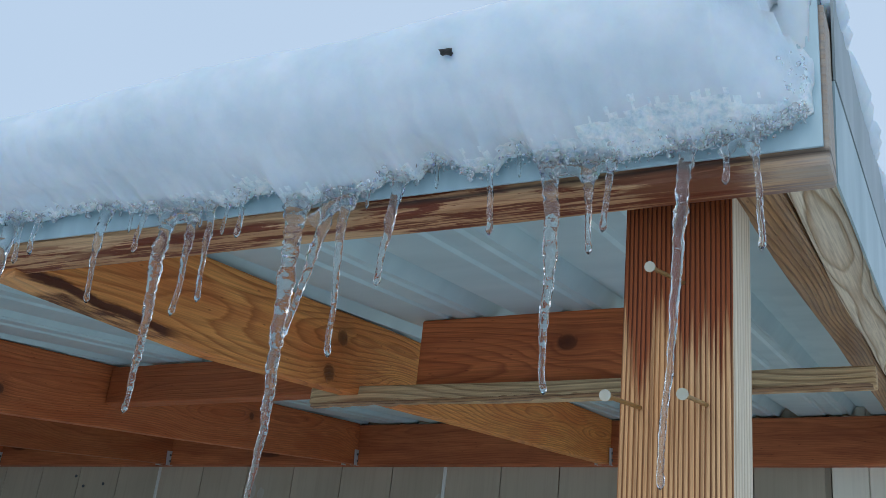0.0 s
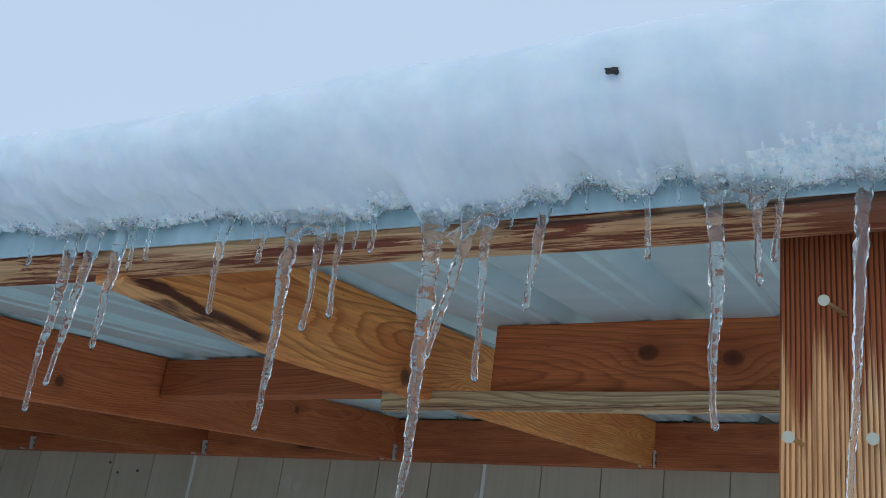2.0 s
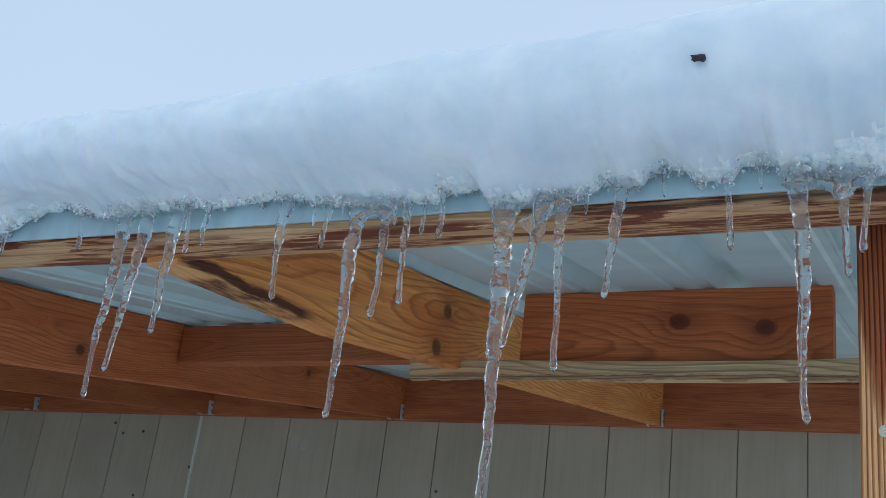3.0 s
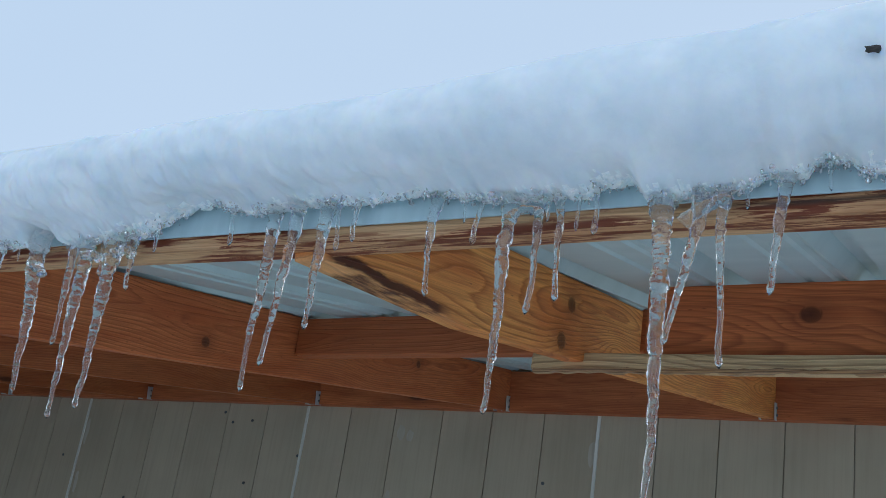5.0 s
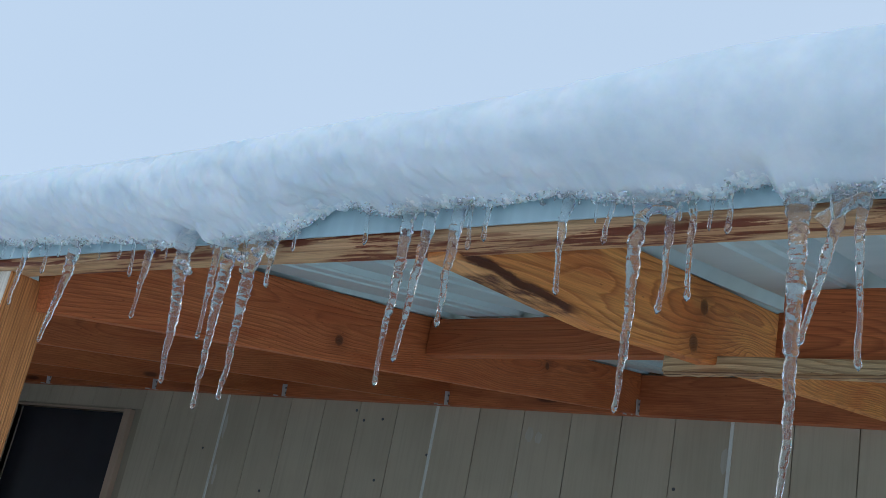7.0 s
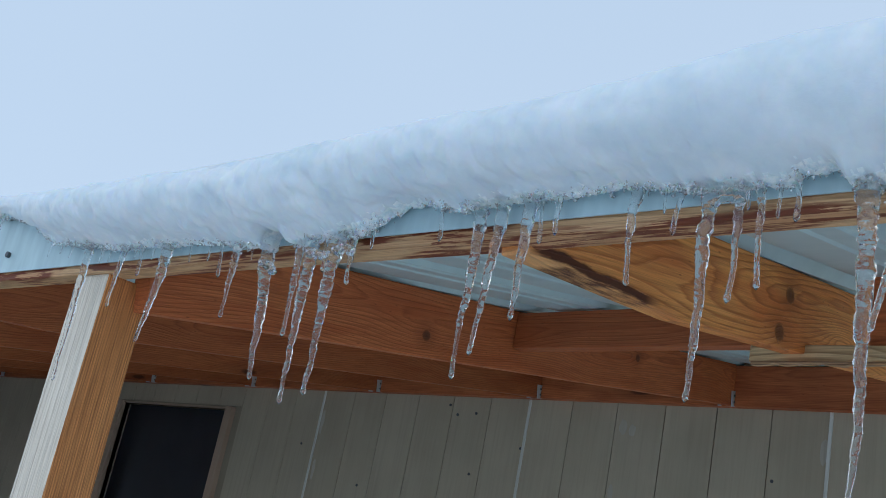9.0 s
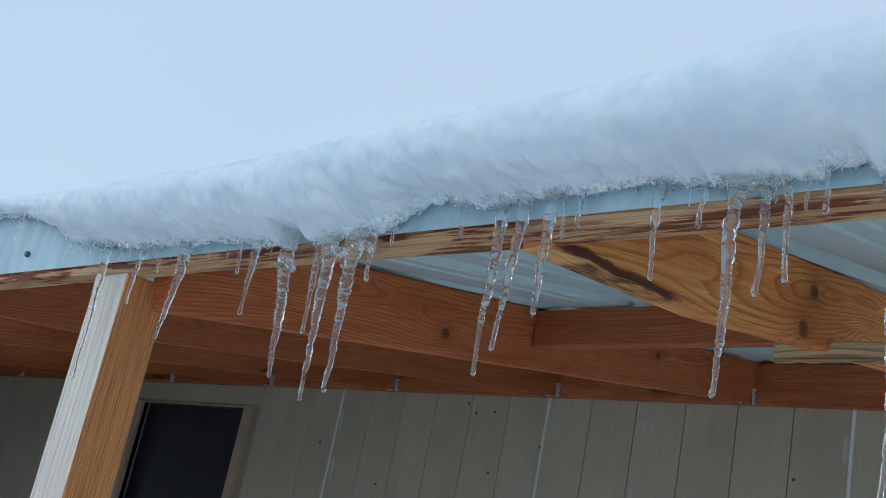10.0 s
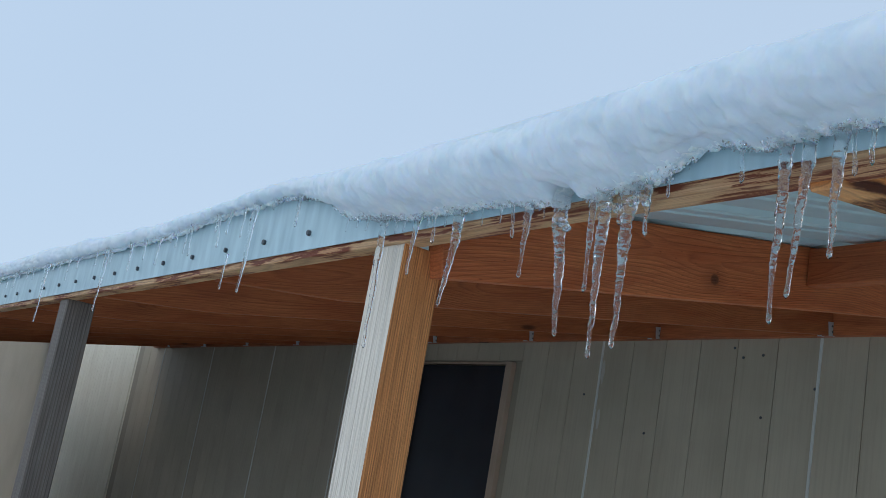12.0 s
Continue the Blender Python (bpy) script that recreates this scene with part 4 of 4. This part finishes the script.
def ice_arch(xa, za, xb, zb, rise, r, seed, y=-0.020):
    """A bent strand of clear ice from one icicle's root to the next."""
    bm = bmesh.new()
    rings, n, sides = [], 26, 12
    for i in range(n + 1):
        t = i / n
        c = Vector((xa + (xb - xa) * t, y, za + (zb - za) * t + rise * 4 * t * (1 - t) + 0.0015 * noise.noise(Vector((t * 6, seed, 0)))))
        way = Vector((xb - xa, 0, (zb - za) + rise * 4 * (1 - 2 * t))).normalized()
        side = way.cross(Vector((0, 1, 0)))
        thick = r * (1 + 0.35 * noise.noise(Vector((t * 9, seed, 3))) + 0.5 * (2 * t - 1) ** 2)
        rings.append([bm.verts.new(c + (side * math.cos(a) + Vector((0, 1, 0)) * math.sin(a)) * thick) for a in [2 * math.pi * k / sides for k in range(sides)]])
    for a, b in zip(rings, rings[1:]):
        for k in range(sides):
            bm.faces.new((a[k], a[(k + 1) % sides], b[(k + 1) % sides], b[k]))
    bm.faces.new(rings[0])
    bm.faces.new(rings[-1][::-1])
    bmesh.ops.recalc_face_normals(bm, faces=bm.faces)
    tagged(part("ice_arch", bm, clear_ice, smooth=True), "bent strand of clear ice joining two icicle roots", "ice", "ice strands along the eave")


for args in ((0.568, 2.205, 0.590, 2.204, 0.009, 0.0034, 1), (0.436, 2.206, 0.468, 2.200, 0.006, 0.0042, 2), (0.468, 2.197, 0.487, 2.206, 0.006, 0.0036, 3), 
             (0.226, 2.186, 0.262, 2.203, 0.006, 0.0052, 5), (0.070, 2.203, 0.097, 2.204, 0.006, 0.0034, 6), (-0.546, 2.180, -0.526, 2.170, 0.006, 0.0040, 8),
             (-0.464, 2.190, -0.438, 2.186, 0.004, 0.0040, 9), (-0.417, 2.190, -0.389, 2.188, 0.006, 0.0042, 10)):
    ice_arch(*args)


# ---------------------------------------------------------------- granular ice along the snow's lip
def fringe_bm():
    """Melted and refrozen splinters, nubs and crusts under the lip; too many to count."""
    rng = random.Random(11)
    verts, faces = [], []
    base = bmesh.new()
    bmesh.ops.create_icosphere(base, subdivisions=1, radius=1.0)
    bv = [v.co.copy() for v in base.verts]
    bf = [[v.index for v in f.verts] for f in base.faces]
    base.free()

    def splinter(o, r, sx, sz):
        s = rng.uniform(0, 50)
        turn = Euler((rng.uniform(-0.6, 0.6), rng.uniform(-0.9, 0.9), rng.uniform(0, 3))).to_matrix()
        n0 = len(verts)
        for v in bv:
            w = 1 + 0.75 * noise.noise(v * 1.9 + Vector((s, 0, 0)))
            verts.append(o + turn @ (Vector((v.x * sx, v.y * 0.8, v.z * sz)) * r * w))
        faces.extend([n0 + k for k in f] for f in bf)

    for i in range(7000):
        x = 0.625 - (rng.random() ** 1.2) * 2.1
        z0, out, thin = lip(x)
        if rng.random() > 0.45 + 0.9 * noise.noise(Vector((x * 14, 3.0, 0))) + 0.3 * noise.noise(Vector((x * 60, 1.0, 0))):
            continue
        deep = 0.45 * rng.random() ** 3
        y = -0.007 - 0.012 * rng.random() - 0.40 * out * deep
        z = z0 - 0.001 + rng.gauss(0, 0.0017)
        splinter(Vector((x, y, z)), (0.0004 + 0.0011 * rng.random() ** 2.5), rng.uniform(0.8, 3.0), rng.uniform(0.7, 3.2))
    # the broad crust beside the open corner
    for i in range(1000):
        x = 0.626 - 0.30 * rng.random() ** 1.3
        z0, out, thin = lip(x)
        spread = rng.random() ** 1.4
        o = Vector((x, -0.0055 - 0.022 * rng.random() ** 2 - 0.30 * out * spread, z0 - 0.004 + 0.040 * spread))
        splinter(o, 0.0004 + 0.0010 * rng.random() ** 2, rng.uniform(1.0, 2.2), rng.uniform(0.7, 1.6))
    me = bpy.data.meshes.new("ice_fringe")
    me.from_pydata([tuple(v) for v in verts], [], faces)
    bm = bmesh.new()
    bm.from_mesh(me)
    bpy.data.meshes.remove(me)
    return bm


tagged(part("ice_fringe", fringe_bm(), frosty_ice, smooth=True), "granular refrozen ice along the snow's lower lip", "ice", kind="stuff")

# ---------------------------------------------------------------- house wall, window, neighbours
def boxes_bm(list_of_boxes):
    bm = bmesh.new()
    for x0, x1, y0, y1, z0, z1 in list_of_boxes:
        vs = [bm.verts.new((x, y, z)) for x in (x0, x1) for y in (y0, y1) for z in (z0, z1)]
        for f in ((0, 1, 3, 2), (4, 6, 7, 5), (0, 4, 5, 1), (2, 3, 7, 6), (0, 2, 6, 4), (1, 5, 7, 3)):
            bm.faces.new([vs[i] for i in f])
    bmesh.ops.recalc_face_normals(bm, faces=bm.faces)
    return bm


STEP = 1.22 / 6
WALL_TOP = 3.1
W0, W1, WZ0, WZ1 = -5.03, -4.05, 1.45, 2.50
groove_paint = siding_paint("groove_paint", (0.31, 0.26, 0.19), (0.25, 0.21, 0.15))
F0, F1 = WALL_Y, WALL_Y + 0.12
bm = boxes_bm([(WALL_LEFT, W0, F0, F1, -0.05, WALL_TOP), (W1, WALL_END, F0, F1, -0.05, WALL_TOP), (W0, W1, F0, F1, -0.05, WZ0), (W0, W1, F0, F1, WZ1, WALL_TOP)])
wall = tagged(part("wall_north", bm, groove_paint), "house wall of taupe-painted grooved wood siding", "wall", kind="structure")
board_meshes = {}


def siding_board(parent, x, y, width, z0, z1, mat):
    key = (round(width, 3), z0, z1, mat.name)
    if key not in board_meshes:
        b = part("siding_board", box_bm(0.0015, width - 0.0015, -0.007, 0.0, z0, z1, 0.002), mat, parent, m=pose(x, y, 0))
        board_meshes[key] = b.data
    else:
        b = new("siding_board", board_meshes[key])
        b.matrix_world = pose(x, y, 0)
        b.parent = parent


for k in range(-46, 7):
    x = -0.888 + k * STEP
    if x + STEP > WALL_END + 0.14 or x < WALL_LEFT:
        continue
    if x + STEP > W0 - 0.02 and x < W1 + 0.02:
        siding_board(wall, x, WALL_Y - 0.0005, STEP, WZ1 + 0.02, WALL_TOP, taupe)
        siding_board(wall, x, WALL_Y - 0.0005, STEP, 0.0, WZ0 - 0.02, taupe)
    else:
        siding_board(wall, x, WALL_Y - 0.0005, STEP, 0.0, WALL_TOP, taupe)
    if k % 6 == 0 and not (W0 - 0.05 < x < W1 + 0.05):
        part("joint_strip", box_bm(x - 0.0055, x + 0.0055, WALL_Y - 0.0125, WALL_Y - 0.0015, 0.0, 2.617, 0.001), caulk, wall, "pale filled panel joint")

# nail heads and smudges of paint on the siding
for x, z in ((-2.36, 2.30), (-2.48, 2.54), (-2.53, 2.58), (-2.12, 2.42), (-2.99, 2.20), (-2.38, 2.55), (-1.07, 2.38), (-3.42, 2.36)):
    nb = cylinder_bm(0.006, 0.003, 8)
    bmesh.ops.rotate(nb, verts=nb.verts, matrix=Matrix.Rotation(radians(90), 3, "X"))
    bmesh.ops.translate(nb, verts=nb.verts, vec=(x, WALL_Y - 0.0085, z))
    part("nail_head", nb, screw_metal, wall)
for x, z, w, h in ((-1.665, 2.53, 0.016, 0.030), (-1.625, 2.52, 0.014, 0.024), (-3.31, 2.47, 0.012, 0.06), (-3.30, 2.25, 0.010, 0.05), (-1.68, 2.27, 0.012, 0.05), (-0.905, 2.49, 0.014, 0.045)):
    sb = bmesh.new()
    bmesh.ops.create_icosphere(sb, subdivisions=2, radius=1.0)
    for v in sb.verts:
        k = 1 + 0.5 * noise.noise(v.co * 1.8 + Vector((x * 9, 0, z * 9)))
        v.co = Vector((x + v.co.x * w * k, WALL_Y - 0.0075 + v.co.y * 0.0012, z + v.co.z * h * k))
    part("paint_smudge", sb, smudge_paint, wall, "pale smudge of paint")

window = tagged(new("window_1"), "dark window with brown wooden frame in the house wall", "window", kind="structure")
window.location = (W0, WALL_Y, WZ0)
bpy.context.view_layer.update()


def under(parent, name, bm, mat, label=""):
    """A part built in world coordinates, put under a thing that stands elsewhere."""
    ob = part(name, bm, mat, None, label)
    ob.parent = parent
    ob.matrix_parent_inverse = parent.matrix_world.inverted()
    return ob


for name, bx in (("frame_jamb", (W0 - 0.075, W0, WALL_Y - 0.028, WALL_Y + 0.03, WZ0 - 0.03, WZ1 + 0.012)), ("frame_jamb", (W1, W1 + 0.055, WALL_Y - 0.028, WALL_Y + 0.03, WZ0 - 0.03, WZ1 + 0.012)),
                 ("frame_head", (W0, W1, WALL_Y - 0.016, WALL_Y + 0.03, WZ1, WZ1 + 0.010)), ("window_sill", (W0, W1, WALL_Y - 0.045, WALL_Y + 0.03, WZ0 - 0.05, WZ0))):
    under(window, name, box_bm(*bx, 0.004), frame_paint)
under(window, "pane", box_bm(W0, W1, WALL_Y + 0.034, WALL_Y + 0.040, WZ0, WZ1), pane_mat, "dark reflecting window pane")

# the rest of the house: end walls, back wall, ceiling and snowy roof slab
for name, bx in (("wall_end", (WALL_END - 0.12, WALL_END, F1 + 0.002, 8.6, -0.05, WALL_TOP)), ("wall_end", (WALL_LEFT, WALL_LEFT + 0.12, F1 + 0.002, 8.6, -0.05, WALL_TOP)),
                 ("wall_back", (WALL_LEFT, WALL_END, 8.602, 8.72, -0.05, WALL_TOP))):
    tagged(part(name, boxes_bm([bx]), taupe), "plain taupe-painted outer wall of the house", "wall", kind="structure")
tagged(part("ceiling", boxes_bm([(WALL_LEFT, WALL_END, F1 + 0.002, 8.6, WALL_TOP + 0.002, WALL_TOP + 0.10)]), taupe), "plain house ceiling", "ceiling", kind="structure")
bm = boxes_bm([(WALL_LEFT - 0.2, WALL_END + 0.2, WALL_Y + 0.05, 8.9, WALL_TOP + 0.104, WALL_TOP + 0.36)])
bmesh.ops.bevel(bm, geom=bm.edges[:], offset=0.08, segments=3, affect="EDGES")
tagged(part("house_roof", bm, ground_snow, smooth=True), "flat house roof under a thick layer of snow", "roof", kind="structure")

# plain board wall out of view, added to shade the far siding from low sky
tagged(part("wall_south", boxes_bm([(-17.0, -6.2, -4.6, -4.48, -0.05, 2.7)]), post_grey), "plain unseen board wall added to keep low sky light off the far siding", "wall", kind="structure")

# ribbed siding in a paler cream colour beyond both corners of the house
for name, x0, x1 in (("wall_east", WALL_END + 0.003, 2.2), ("wall_west", -13.3, WALL_LEFT - 0.003)):
    w = tagged(part(name, boxes_bm([(x0, x1, F0, F1, -0.05, WALL_TOP)]), cream), "cream-coloured ribbed siding beside the taupe wall", "wall", kind="structure")
    n = int((x1 - x0) / (STEP / 2))
    for i in range(n):
        siding_board(w, x0 + i * STEP / 2, WALL_Y - 0.0005, STEP / 2, 0.0, WALL_TOP, cream)

# tan shed front with a curved top edge, beyond the lean-to's far end
bm = bmesh.new()
outline = [(-13.0, 0.0), (-9.15, 0.0)] + [(-9.15 - 3.85 * t, 2.50 + 0.16 * math.sin(t * 1.5)) for t in [i / 16 for i in range(17)]]
fr = [bm.verts.new((x, 1.50, z)) for x, z in outline]
bk = [bm.verts.new((x, 1.62, z)) for x, z in outline]
bm.faces.new(fr)
bm.faces.new(bk[::-1])
for i in range(len(fr)):
    j = (i + 1) % len(fr)
    bm.faces.new((fr[j], fr[i], bk[i], bk[j]))
bmesh.ops.recalc_face_normals(bm, faces=bm.faces)
shed_front = tagged(part("shed_front", bm, tan), "tan-painted shed front with a gently curved top edge", "shed")

bm = bmesh.new()
curve = outline[2:]
rows = [[bm.verts.new((x, y, z + dz)) for y, dz in ((1.475, 0.004), (1.475, 0.022), (1.64, 0.022), (1.64, 0.004))] for x, z in curve]
for r0, r1 in zip(rows, rows[1:]):
    for k in range(4):
        bm.faces.new((r0[k], r0[(k + 1) % 4], r1[(k + 1) % 4], r1[k]))
bm.faces.new(rows[0])
bm.faces.new(rows[-1][::-1])
bmesh.ops.recalc_face_normals(bm, faces=bm.faces)
part("top_rim", bm, frame_paint, shed_front, "darker brown rim")

# bit of dark debris in the snow
bm = bmesh.new()
bmesh.ops.create_icosphere(bm, subdivisions=2, radius=0.0056)
for v in bm.verts:
    v.co = Vector((v.co.x * 1.0, v.co.y * 0.6, v.co.z * 0.4)) * (1 + 0.9 * noise.noise(v.co * 260))
tagged(part("debris", bm, twig_mat, m=pose(0.382, -0.106, 2.272)), "small dark scrap of bark stuck in the snow", "debris")
